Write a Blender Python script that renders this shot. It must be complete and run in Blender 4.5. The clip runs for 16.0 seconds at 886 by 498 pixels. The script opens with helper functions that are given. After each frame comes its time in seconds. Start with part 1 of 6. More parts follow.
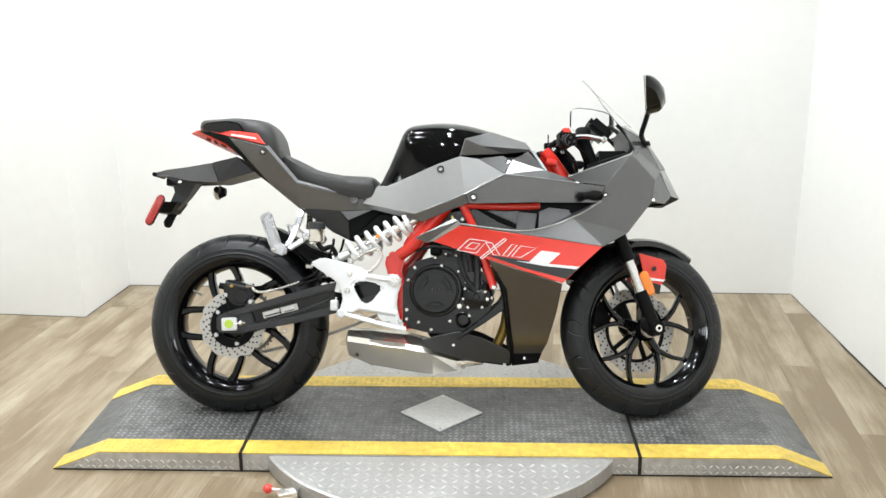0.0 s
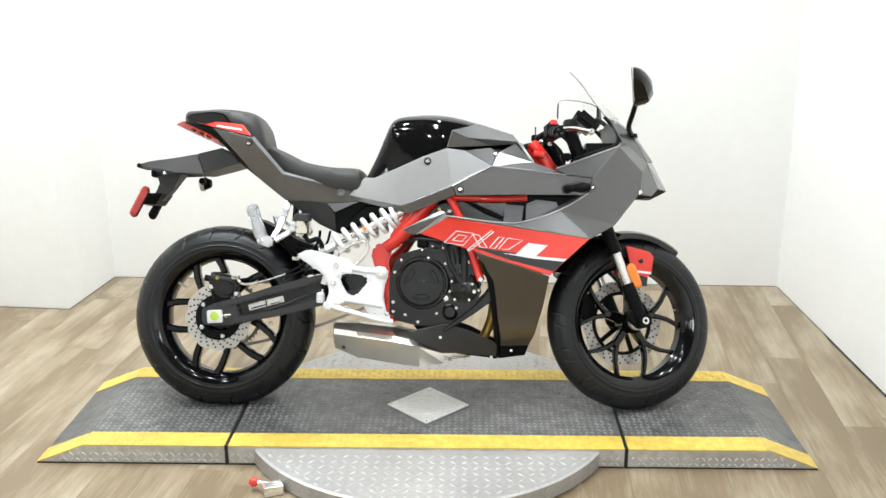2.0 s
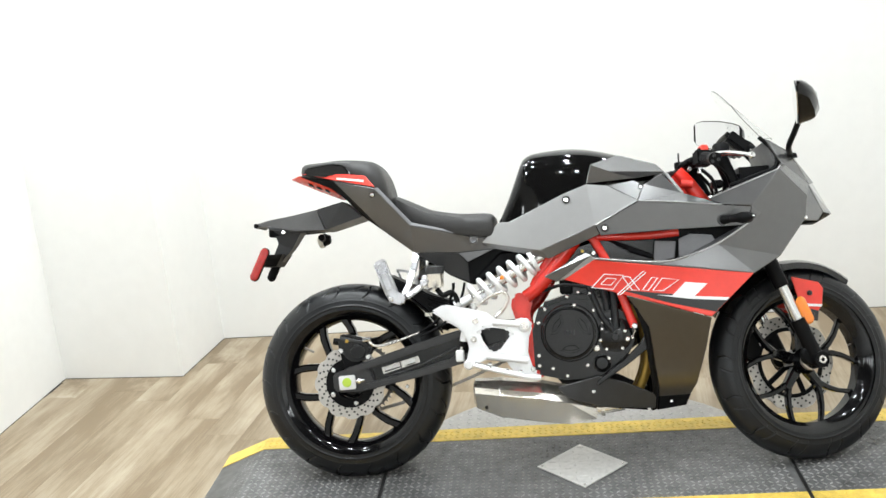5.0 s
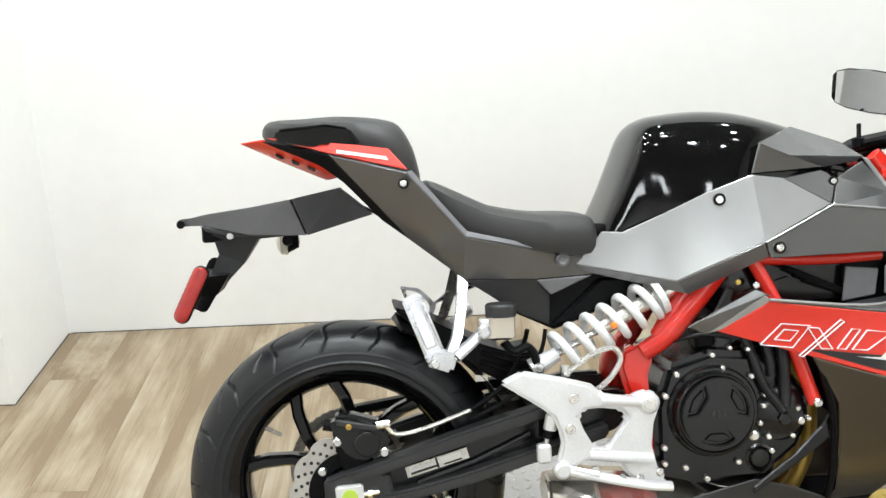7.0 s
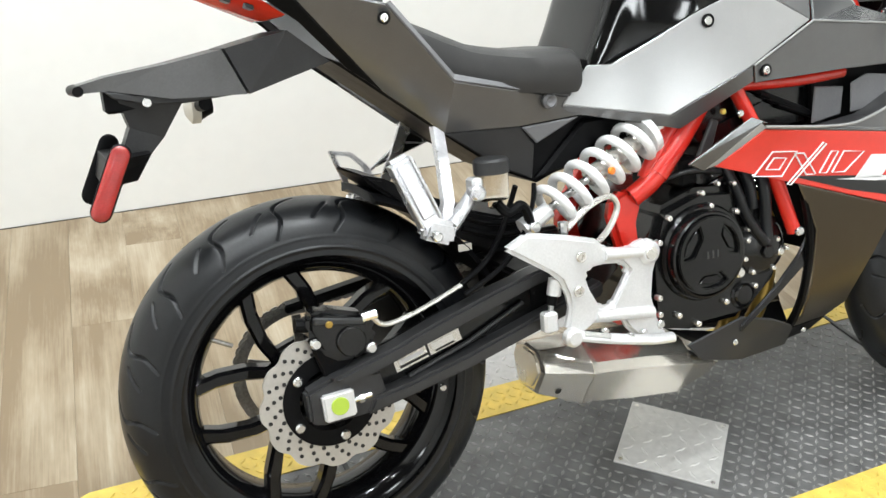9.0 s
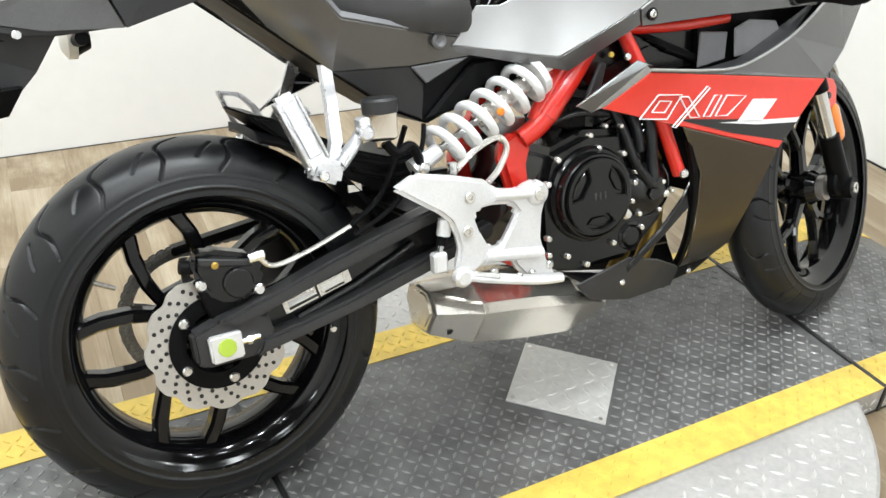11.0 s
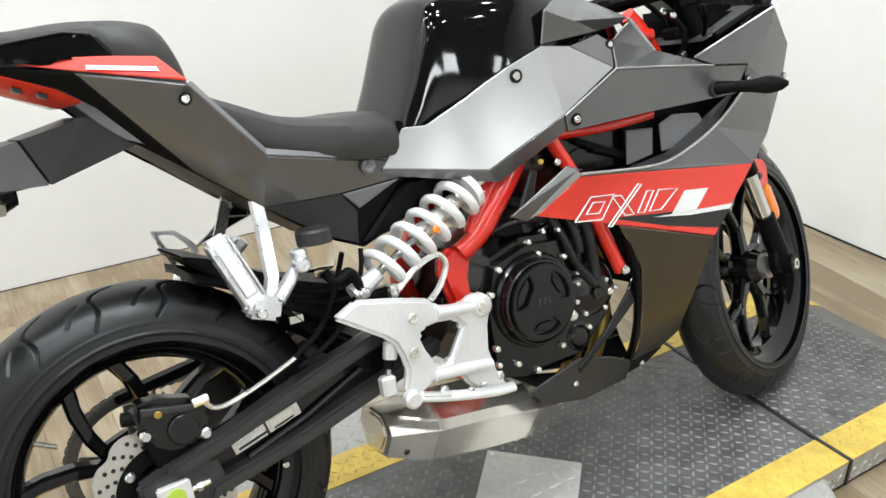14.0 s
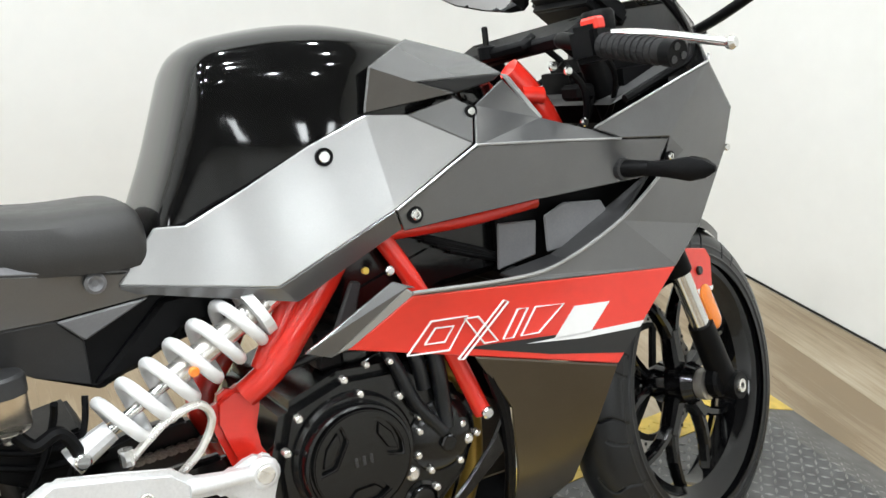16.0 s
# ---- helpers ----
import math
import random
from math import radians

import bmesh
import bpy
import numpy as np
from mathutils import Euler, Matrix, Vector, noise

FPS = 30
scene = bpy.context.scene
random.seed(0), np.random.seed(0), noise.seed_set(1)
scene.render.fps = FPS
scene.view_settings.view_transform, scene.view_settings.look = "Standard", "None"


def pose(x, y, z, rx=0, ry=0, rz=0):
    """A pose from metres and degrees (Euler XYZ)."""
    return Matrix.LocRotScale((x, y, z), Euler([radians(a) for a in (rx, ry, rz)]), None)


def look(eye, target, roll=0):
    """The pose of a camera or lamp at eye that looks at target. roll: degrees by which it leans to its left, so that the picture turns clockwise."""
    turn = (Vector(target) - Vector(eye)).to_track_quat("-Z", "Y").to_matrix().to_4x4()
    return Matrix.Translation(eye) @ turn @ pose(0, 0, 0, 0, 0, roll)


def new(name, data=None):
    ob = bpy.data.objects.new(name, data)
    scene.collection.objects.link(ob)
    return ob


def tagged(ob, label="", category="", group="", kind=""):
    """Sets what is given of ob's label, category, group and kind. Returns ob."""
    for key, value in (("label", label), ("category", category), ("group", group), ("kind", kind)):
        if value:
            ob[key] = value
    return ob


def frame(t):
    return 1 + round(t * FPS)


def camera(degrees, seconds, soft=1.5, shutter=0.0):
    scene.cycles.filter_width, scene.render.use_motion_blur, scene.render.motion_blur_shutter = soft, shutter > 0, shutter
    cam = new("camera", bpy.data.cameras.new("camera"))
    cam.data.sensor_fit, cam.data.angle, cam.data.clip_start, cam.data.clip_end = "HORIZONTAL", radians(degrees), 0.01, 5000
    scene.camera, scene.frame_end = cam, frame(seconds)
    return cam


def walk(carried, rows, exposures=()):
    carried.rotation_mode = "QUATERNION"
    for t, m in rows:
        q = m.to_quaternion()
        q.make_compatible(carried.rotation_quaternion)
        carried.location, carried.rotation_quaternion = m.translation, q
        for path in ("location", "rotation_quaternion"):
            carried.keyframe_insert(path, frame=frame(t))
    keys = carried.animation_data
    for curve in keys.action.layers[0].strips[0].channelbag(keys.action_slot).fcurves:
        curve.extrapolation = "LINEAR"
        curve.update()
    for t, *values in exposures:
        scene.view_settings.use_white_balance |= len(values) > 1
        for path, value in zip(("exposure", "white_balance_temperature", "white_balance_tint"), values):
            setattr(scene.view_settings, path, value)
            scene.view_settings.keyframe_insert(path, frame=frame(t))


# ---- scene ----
cam = camera(49.3, 16.0)
PATH = [
    (0, (0.139, -3.072, 1.56), (0.063, -1.154, 0.999), -0.5),
    (0.5, (0.136, -3.071, 1.558), (0.057, -1.154, 0.995), -0.6),
    (1, (0.134, -3.069, 1.558), (0.062, -1.152, 0.993), -0.4),
    (1.5, (0.132, -3.066, 1.559), (0.077, -1.151, 0.985), -0.2),
    (2, (0.139, -3.061, 1.559), (0.09, -1.147, 0.981), -0.2),
    (2.5, (0.134, -3.062, 1.557), (0.085, -1.146, 0.983), -0.1),
    (3, (0.142, -3.058, 1.555), (0.087, -1.142, 0.981), -0.2),
    (3.5, (0.147, -3.053, 1.555), (0.095, -1.138, 0.98), -0.6),
    (4, (0.178, -3.048, 1.555), (0.02, -1.144, 0.962), -0.9),
    (4.5, (0.127, -2.95, 1.547), (-0.151, -1.078, 0.9), -1.0),
    (5, (-0.087, -2.807, 1.56), (-0.283, -0.885, 1.045), -5.3),
    (5.2, (-0.139, -2.726, 1.533), (-0.341, -0.815, 0.979), -3.1),
    (7.3, (-0.801, -1.398, 1.494), (-0.422, 0.418, 0.748), -0.1),
    (7.5, (-0.871, -1.328, 1.489), (-0.348, 0.453, 0.746), -0.0),
    (8, (-1.046, -1.19, 1.465), (-0.31, 0.476, 0.638), -3.0),
    (8.5, (-1.083, -1.158, 1.395), (-0.305, 0.444, 0.487), 2.0),
    (8.7, (-1.091, -1.16, 1.371), (-0.334, 0.431, 0.425), 1.7),
    (10.8, (-1.07, -1.181, 1.35), (-0.192, 0.259, 0.275), 5.7),
    (11, (-1.062, -1.189, 1.347), (-0.161, 0.249, 0.289), 5.2),
    (11.5, (-1.038, -1.189, 1.354), (-0.096, 0.242, 0.321), 3.7),
    (12, (-1.018, -1.181, 1.363), (-0.076, 0.261, 0.346), 1.7),
    (12.5, (-1.012, -1.167, 1.366), (-0.074, 0.28, 0.353), 1.9),
    (13, (-1.002, -1.169, 1.378), (-0.062, 0.295, 0.392), 0.6),
    (13.5, (-1.016, -1.17, 1.393), (-0.051, 0.326, 0.482), 0.7),
    (14, (-1.014, -1.178, 1.399), (-0.013, 0.299, 0.494), 1.0),
    (14.5, (-1.003, -1.174, 1.408), (0.051, 0.286, 0.537), 2.0),
    (15, (-0.872, -1.144, 1.389), (0.173, 0.311, 0.501), -1.0),
    (15.5, (-0.641, -1.081, 1.381), (0.385, 0.411, 0.532), 2.9),
    (16, (-0.468, -0.938, 1.36), (0.48, 0.574, 0.458), 1.9),
]
walk(cam, [(t, look(eye, target, roll)) for t, eye, target, roll in PATH], [(0, 0.08), (2.5, 0.16), (3.5, 0.23), (4.2, 0.34), (4.6, 0.3), (5.2, 0.05), (7.3, 0.02), (8.0, 0.02), (8.6, 0.08), (11.0, 0.19), (12.2, 0.12), (13.2, 0.02), (14.5, -0.05), (16.0, -0.01)])

# ---- light ----
world = bpy.data.worlds.new("world")
scene.world = world
world.use_nodes = True
world.node_tree.nodes["Background"].inputs[0].default_value = (0.9, 0.95, 1.0, 1)
world.node_tree.nodes["Background"].inputs[1].default_value = 0.05


# ---- materials ----
def material(name, colour, rough=0.5, metal=0.0, scale=40.0, vary=0.12, bump=0.05, coat=0.0, spec=0.5, even=0.2):
    """Principled paint with grain and stains at two scales."""
    m = bpy.data.materials.new(name)
    m.use_nodes = True
    nt = m.node_tree
    b = nt.nodes["Principled BSDF"]
    co = nt.nodes.new("ShaderNodeTexCoord")
    fine = nt.nodes.new("ShaderNodeTexNoise")
    fine.inputs["Scale"].default_value = scale
    fine.inputs["Detail"].default_value = 6
    big = nt.nodes.new("ShaderNodeTexNoise")
    big.inputs["Scale"].default_value = scale * 0.09
    big.inputs["Detail"].default_value = 4
    nt.links.new(co.outputs["Object"], fine.inputs["Vector"])
    nt.links.new(co.outputs["Object"], big.inputs["Vector"])
    mix = nt.nodes.new("ShaderNodeMath")
    mix.operation = "MULTIPLY"
    nt.links.new(fine.outputs[0], mix.inputs[0])
    nt.links.new(big.outputs[0], mix.inputs[1])
    ramp = nt.nodes.new("ShaderNodeMapRange")
    ramp.inputs[1].default_value, ramp.inputs[2].default_value = 0.1, 0.45
    ramp.inputs[3].default_value, ramp.inputs[4].default_value = 1 - vary, 1 + vary
    nt.links.new(mix.outputs[0], ramp.inputs[0])
    mul = nt.nodes.new("ShaderNodeVectorMath")
    mul.operation = "SCALE"
    mul.inputs[0].default_value = colour
    nt.links.new(ramp.outputs[0], mul.inputs["Scale"])
    nt.links.new(mul.outputs[0], b.inputs["Base Color"])
    rr = nt.nodes.new("ShaderNodeMapRange")
    rr.inputs[3].default_value, rr.inputs[4].default_value = max(0.02, rough * (1 - even)), min(1, rough * (1 + even))
    nt.links.new(big.outputs[0], rr.inputs[0])
    nt.links.new(rr.outputs[0], b.inputs["Roughness"])
    b.inputs["Metallic"].default_value = metal
    b.inputs["Coat Weight"].default_value = coat
    b.inputs["Coat Roughness"].default_value = 0.06
    if bump:
        bp = nt.nodes.new("ShaderNodeBump")
        bp.inputs["Strength"].default_value = bump
        bp.inputs["Distance"].default_value = 0.002
        nt.links.new(fine.outputs[0], bp.inputs["Height"])
        nt.links.new(bp.outputs[0], b.inputs["Normal"])
    b.inputs["Specular IOR Level"].default_value = spec
    return m


def glass(name, colour, rough=0.02, ior=1.45):
    m = bpy.data.materials.new(name)
    m.use_nodes = True
    b = m.node_tree.nodes["Principled BSDF"]
    b.inputs["Base Color"].default_value = (*colour, 1)
    b.inputs["Roughness"].default_value = rough
    b.inputs["Transmission Weight"].default_value = 1
    b.inputs["IOR"].default_value = ior
    return m


WALL = material("white_wall_paint", (0.82, 0.82, 0.80), 0.75, scale=18, vary=0.02, bump=0.08)
CEIL = material("ceiling_paint", (0.10, 0.10, 0.102), 0.85, scale=20, vary=0.04)
HALL = material("white_hall_paint", (0.8, 0.8, 0.79), 0.8, scale=12, vary=0.06)
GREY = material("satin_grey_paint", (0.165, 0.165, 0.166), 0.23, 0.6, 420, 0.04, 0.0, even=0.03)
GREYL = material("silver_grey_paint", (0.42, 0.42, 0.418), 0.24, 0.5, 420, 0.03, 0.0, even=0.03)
BRONZE = material("dark_bronze_paint", (0.115, 0.10, 0.08), 0.3, 0.85, 420, 0.04, 0.0, even=0.03)
BLACK = material("gloss_black_paint", (0.0035, 0.0035, 0.0035), 0.06, 0.0, 60, 0.1, 0.0, spec=0.42)
RED = material("red_paint", (0.79, 0.042, 0.026), 0.3, 0.0, 60, 0.05, 0.0, coat=0.4)
REDF = material("red_frame_paint", (0.68, 0.025, 0.014), 0.22, 0.0, 80, 0.06, 0.01, coat=0.6)
WHITE = material("white_decal", (0.8, 0.8, 0.8), 0.4, scale=60, vary=0.03, bump=0)
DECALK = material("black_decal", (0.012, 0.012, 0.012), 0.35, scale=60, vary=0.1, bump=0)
PLASTIC = material("black_plastic", (0.0045, 0.0045, 0.005), 0.42, 0.0, 300, 0.25, 0.08, spec=0.1)
DUCT = material("grey_duct_plastic", (0.14, 0.14, 0.145), 0.42, 0.0, 300, 0.1, 0.05, spec=0.4)
FENDER = material("matt_grey_plastic", (0.075, 0.074, 0.074), 0.45, 0.0, 300, 0.12, 0.08, spec=0.45)
PLASTICG = material("grey_plastic", (0.03, 0.03, 0.031), 0.42, 0.0, 300, 0.12, 0.06, spec=0.35)
ENGINE = material("black_engine_paint", (0.0042, 0.0042, 0.0045), 0.17, 0.0, 160, 0.2, 0.04, spec=0.5)
CAST = material("polished_cast_aluminium", (0.66, 0.66, 0.68), 0.28, 0.75, 200, 0.12, 0.05)
VINYL = material("seat_vinyl", (0.029, 0.028, 0.027), 0.44, 0.0, 500, 0.12, 0.12, spec=0.4)
RUBBER = material("tyre_rubber", (0.0068, 0.0074, 0.0085), 0.34, 0.0, 220, 0.25, 0.1, spec=0.38)
RIM = material("gloss_black_rim", (0.0035, 0.0035, 0.004), 0.09, 0.0, 60, 0.1, 0.0, coat=0.1, spec=0.38)
ALU = material("silver_cast_aluminium", (0.77, 0.77, 0.775), 0.33, 0.5, 260, 0.08, 0.06)
STEEL = material("brushed_steel", (0.78, 0.755, 0.71), 0.27, 0.8, 140, 0.12, 0.03, even=0.1)
EXHAUST = material("polished_exhaust_steel", (0.84, 0.80, 0.73), 0.21, 0.88, 140, 0.08, 0.02, even=0.15)
CHROME = material("bright_steel", (0.75, 0.75, 0.74), 0.16, 0.95, 90, 0.06, 0.0)
DISC = material("drilled_disc_steel", (0.55, 0.53, 0.5), 0.38, 0.7, 200, 0.08, 0.04)
SPRING = material("white_spring_paint", (0.75, 0.75, 0.75), 0.35, 0.0, 90, 0.04, 0.02)
CHAINM = material("oily_chain_steel", (0.36, 0.345, 0.32), 0.38, 0.75, 200, 0.4, 0.05)
BRASS = material("gold_anodised", (0.42, 0.27, 0.06), 0.35, 0.7, 100, 0.1, 0.0)
ORANGE = material("amber_reflector", (0.85, 0.22, 0.01), 0.25, 0.0, 300, 0.1, 0.1, coat=0.8)
REFLR = material("red_reflector", (0.36, 0.012, 0.010), 0.2, 0.0, 500, 0.25, 0.2, coat=1.0)
LENSR = material("red_lamp_lens", (0.78, 0.045, 0.018), 0.2, 0.0, 60, 0.08, 0.0, spec=0.2)
GREEN = material("green_sticker", (0.42, 0.58, 0.06), 0.5, 0, 90, 0.05, 0)
CUP = material("milky_cup_plastic", (0.7, 0.67, 0.6), 0.3, 0, 90, 0.05, 0)
MIRROR = material("mirror_face", (0.85, 0.85, 0.86), 0.02, 1.0, 40, 0.0, 0.0)
CUPC = glass("translucent_cup_plastic", (0.93, 0.88, 0.80), 0.25, 1.12)
CLEAR = glass("clear_screen", (0.99, 0.993, 0.995), 0.01, 1.08)
LAMPG = material("headlamp_lens", (0.16, 0.16, 0.165), 0.1, 0.4, 60, 0.05, 0, coat=1.0)
DECK = material("worn_grey_deck_paint", (0.116, 0.116, 0.115), 0.37, 0.2, 26, 0.5, 0.25)
WORN = material("worn_tread_tops", (0.26, 0.256, 0.249), 0.30, 0.5, 26, 0.5, 0.1)
SIDE = material("worn_side_plate", (0.52, 0.51, 0.495), 0.4, 0.4, 40, 0.25, 0.08)
YELLOW = material("yellow_safety_paint", (0.67, 0.475, 0.088), 0.42, 0.0, 34, 0.26, 0.1)
TREAD = material("galvanised_tread_plate", (0.43, 0.418, 0.405), 0.42, 0.4, 70, 0.14, 0.05)
PLATE = material("bright_tread_plate", (0.55, 0.54, 0.52), 0.4, 0.3, 70, 0.14, 0.05)
ARMP = material("black_arm_paint", (0.026, 0.026, 0.027), 0.34, 0.0, 200, 0.15, 0.03, spec=0.5)


def wood_floor():
    """Pale oak vinyl: streaky grain along each plank, its own tone for each plank."""
    m = bpy.data.materials.new("oak_vinyl")
    m.use_nodes = True
    nt = m.node_tree
    b = nt.nodes["Principled BSDF"]
    co = nt.nodes.new("ShaderNodeTexCoord")
    geo = nt.nodes.new("ShaderNodeObjectInfo")
    off = nt.nodes.new("ShaderNodeVectorMath")
    off.operation = "SCALE"
    off.inputs[0].default_value = (31.0, 57.0, 11.0)
    nt.links.new(geo.outputs["Random"], off.inputs["Scale"])
    add = nt.nodes.new("ShaderNodeVectorMath")
    nt.links.new(co.outputs["Object"], add.inputs[0])
    nt.links.new(off.outputs[0], add.inputs[1])

    def noise_at(sx, sy, detail, rough=0.6, dist=0.0):
        mp = nt.nodes.new("ShaderNodeMapping")
        mp.inputs["Scale"].default_value = (sx, sy, 1)
        n = nt.nodes.new("ShaderNodeTexNoise")
        n.inputs["Scale"].default_value = 1
        n.inputs["Detail"].default_value = detail
        n.inputs["Roughness"].default_value = rough
        n.inputs["Distortion"].default_value = dist
        nt.links.new(add.outputs[0], mp.inputs["Vector"])
        nt.links.new(mp.outputs[0], n.inputs["Vector"])
        return n.outputs[0]

    streak, patch, fine = noise_at(40, 1.6, 8, 0.65, 0.6), noise_at(7, 1.6, 5, 0.6), noise_at(190, 5, 6, 0.65)
    mixa = nt.nodes.new("ShaderNodeMath")
    mixa.operation = "MULTIPLY_ADD"
    nt.links.new(streak, mixa.inputs[0])
    mixa.inputs[1].default_value = 0.5
    blotch = nt.nodes.new("ShaderNodeMath")
    blotch.operation = "MULTIPLY_ADD"
    blotch.inputs[1].default_value, blotch.inputs[2].default_value = 1.38, -0.19
    nt.links.new(patch, blotch.inputs[0])
    nt.links.new(blotch.outputs[0], mixa.inputs[2])
    mixb = nt.nodes.new("ShaderNodeMath")
    mixb.operation = "MULTIPLY_ADD"
    nt.links.new(fine, mixb.inputs[0])
    mixb.inputs[1].default_value = 0.45
    nt.links.new(mixa.outputs[0], mixb.inputs[2])
    tone = nt.nodes.new("ShaderNodeMath")
    tone.operation = "MULTIPLY_ADD"
    nt.links.new(geo.outputs["Random"], tone.inputs[0])
    tone.inputs[1].default_value = 0.13
    nt.links.new(mixb.outputs[0], tone.inputs[2])
    ramp = nt.nodes.new("ShaderNodeValToRGB")
    ramp.color_ramp.elements[0].position, ramp.color_ramp.elements[0].color = 0.60, (0.205, 0.15, 0.089, 1)
    ramp.color_ramp.elements[1].position, ramp.color_ramp.elements[1].color = 0.92, (0.43, 0.368, 0.275, 1)
    mid = ramp.color_ramp.elements.new(0.75)
    mid.color = (0.315, 0.252, 0.170, 1)
    half = nt.nodes.new("ShaderNodeMath")
    half.operation = "MULTIPLY"
    half.inputs[1].default_value = 0.65
    nt.links.new(tone.outputs[0], half.inputs[0])
    nt.links.new(half.outputs[0], ramp.inputs[0])
    nt.links.new(ramp.outputs[0], b.inputs["Base Color"])
    b.inputs["Roughness"].default_value = 0.38
    bp = nt.nodes.new("ShaderNodeBump")
    bp.inputs["Strength"].default_value = 0.12
    bp.inputs["Distance"].default_value = 0.001
    nt.links.new(fine, bp.inputs["Height"])
    nt.links.new(bp.outputs[0], b.inputs["Normal"])
    return m


GRIP = material("ribbed_grip_rubber", (0.016, 0.016, 0.017), 0.62, 0.0, 420, 0.3, 0.5, spec=0.25)
OAK = wood_floor()


# ---- mesh helpers ----
def link(name, bm, mat, parent=None, label="", smooth=False):
    bmesh.ops.recalc_face_normals(bm, faces=bm.faces[:])
    me = bpy.data.meshes.new(name)
    bm.to_mesh(me)
    bm.free()
    me.materials.append(mat)
    if smooth:
        for p in me.polygons:
            p.use_smooth = True
        me.set_sharp_from_angle(angle=radians(38))
    ob = new(name, me)
    if parent:
        ob.parent = parent
    if label:
        ob["label"] = label
    return ob


def part(name, bm, mat, parent, label="", smooth=False):
    return link(name, bm, mat, parent, label, smooth)


def edges_bevelled(bm, width, seg=1):
    if width:
        bmesh.ops.bevel(bm, geom=[e for e in bm.edges if len(e.link_faces) == 2 and e.calc_face_angle(0) > 0.5], offset=width, segments=seg, affect="EDGES", clamp_overlap=True)
    return bm


def from_lists(verts, faces):
    bm = bmesh.new()
    vs = [bm.verts.new(v) for v in verts]
    for f in faces:
        bm.faces.new([vs[i] for i in f])
    return bm


def box(x0, x1, y0, y1, z0, z1, bevel=0.003, seg=1):
    bm = bmesh.new()
    bmesh.ops.create_cube(bm, size=1, matrix=Matrix.LocRotScale(((x0 + x1) / 2, (y0 + y1) / 2, (z0 + z1) / 2), None, (x1 - x0, y1 - y0, z1 - z0)))
    return edges_bevelled(bm, bevel, seg)


def slab(outline, y0, y1, bevel=0.003, slope=None, seg=1):
    """A side outline of (x, z) points between two widths; slope(x, z) shifts it sideways."""
    s = slope or (lambda x, z: 0.0)
    n = len(outline)
    bm = from_lists([(x, y0 + s(x, z), z) for x, z in outline] + [(x, y1 + s(x, z), z) for x, z in outline],
                    [list(range(n)), list(range(2 * n - 1, n - 1, -1))] + [(i, (i + 1) % n, n + (i + 1) % n, n + i) for i in range(n)])
    bmesh.ops.recalc_face_normals(bm, faces=bm.faces[:])
    return edges_bevelled(bm, bevel, seg)


def pierced(outer, holes, y0, y1, bevel=0.003, slope=None):
    """A plate of a side outline with openings through it."""
    bm = bmesh.new()
    for loop in [outer] + holes:
        vs = [bm.verts.new((x, y0, z)) for x, z in loop]
        for i in range(len(vs)):
            bm.edges.new((vs[i], vs[(i + 1) % len(vs)]))
    bmesh.ops.triangle_fill(bm, edges=bm.edges[:], use_beauty=True)
    out = bmesh.ops.extrude_face_region(bm, geom=bm.faces[:])
    for v in out["geom"]:
        if isinstance(v, bmesh.types.BMVert):
            v.co.y = y1
    bmesh.ops.recalc_face_normals(bm, faces=bm.faces[:])
    edges_bevelled(bm, bevel, 2)
    if slope:
        for v in bm.verts:
            v.co.y += slope(v.co.x, v.co.z)
    return bm


def shell(verts, faces, thick=0.005, bevel=0.0015, flip=False):
    """A faceted body panel on the right-hand side with real thickness; flip mirrors it to the left."""
    k = -1 if flip else 1
    vs = [(x, k * y, z) for x, y, z in verts]
    bm = from_lists(vs, faces)
    bmesh.ops.recalc_face_normals(bm, faces=bm.faces[:])
    side = sum(f.normal.y * f.calc_area() for f in bm.faces)
    if side * k > 0:
        bmesh.ops.reverse_faces(bm, faces=bm.faces[:])
    bm.normal_update()
    bmesh.ops.solidify(bm, geom=bm.faces[:], thickness=thick)
    return edges_bevelled(bm, bevel)


def both(name, verts, faces, mat, parent, label="", thick=0.005, bevel=0.002, soft=24):
    a = part(name, shell(verts, faces, thick, bevel), mat, parent, label)
    b = part(name, shell(verts, faces, thick, bevel, True), mat, parent, label)
    for o in (a, b):
        for f in o.data.polygons:
            f.use_smooth = True
        o.data.set_sharp_from_angle(angle=radians(soft))
    return a


def capsule(p0, p1, r, flat=0.4, steps=14):
    """A flattened bar with round ends."""
    a, b = Vector(p0), Vector(p1)
    d = (b - a).normalized()
    side = Vector((0, 1, 0)) - d * d.y
    side.normalize()
    up = d.cross(side)
    rings = []
    for c, t in [(a, -90 + 15 * k) for k in range(1, 7)] + [(b, 15 * k) for k in range(0, 6)]:
        o, q = math.sin(radians(t)) * r, math.cos(radians(t)) * r
        rings.append([c + d * o + q * (flat * math.cos(2 * math.pi * k / steps) * side + math.sin(2 * math.pi * k / steps) * up) for k in range(steps)])
    return loft(rings)


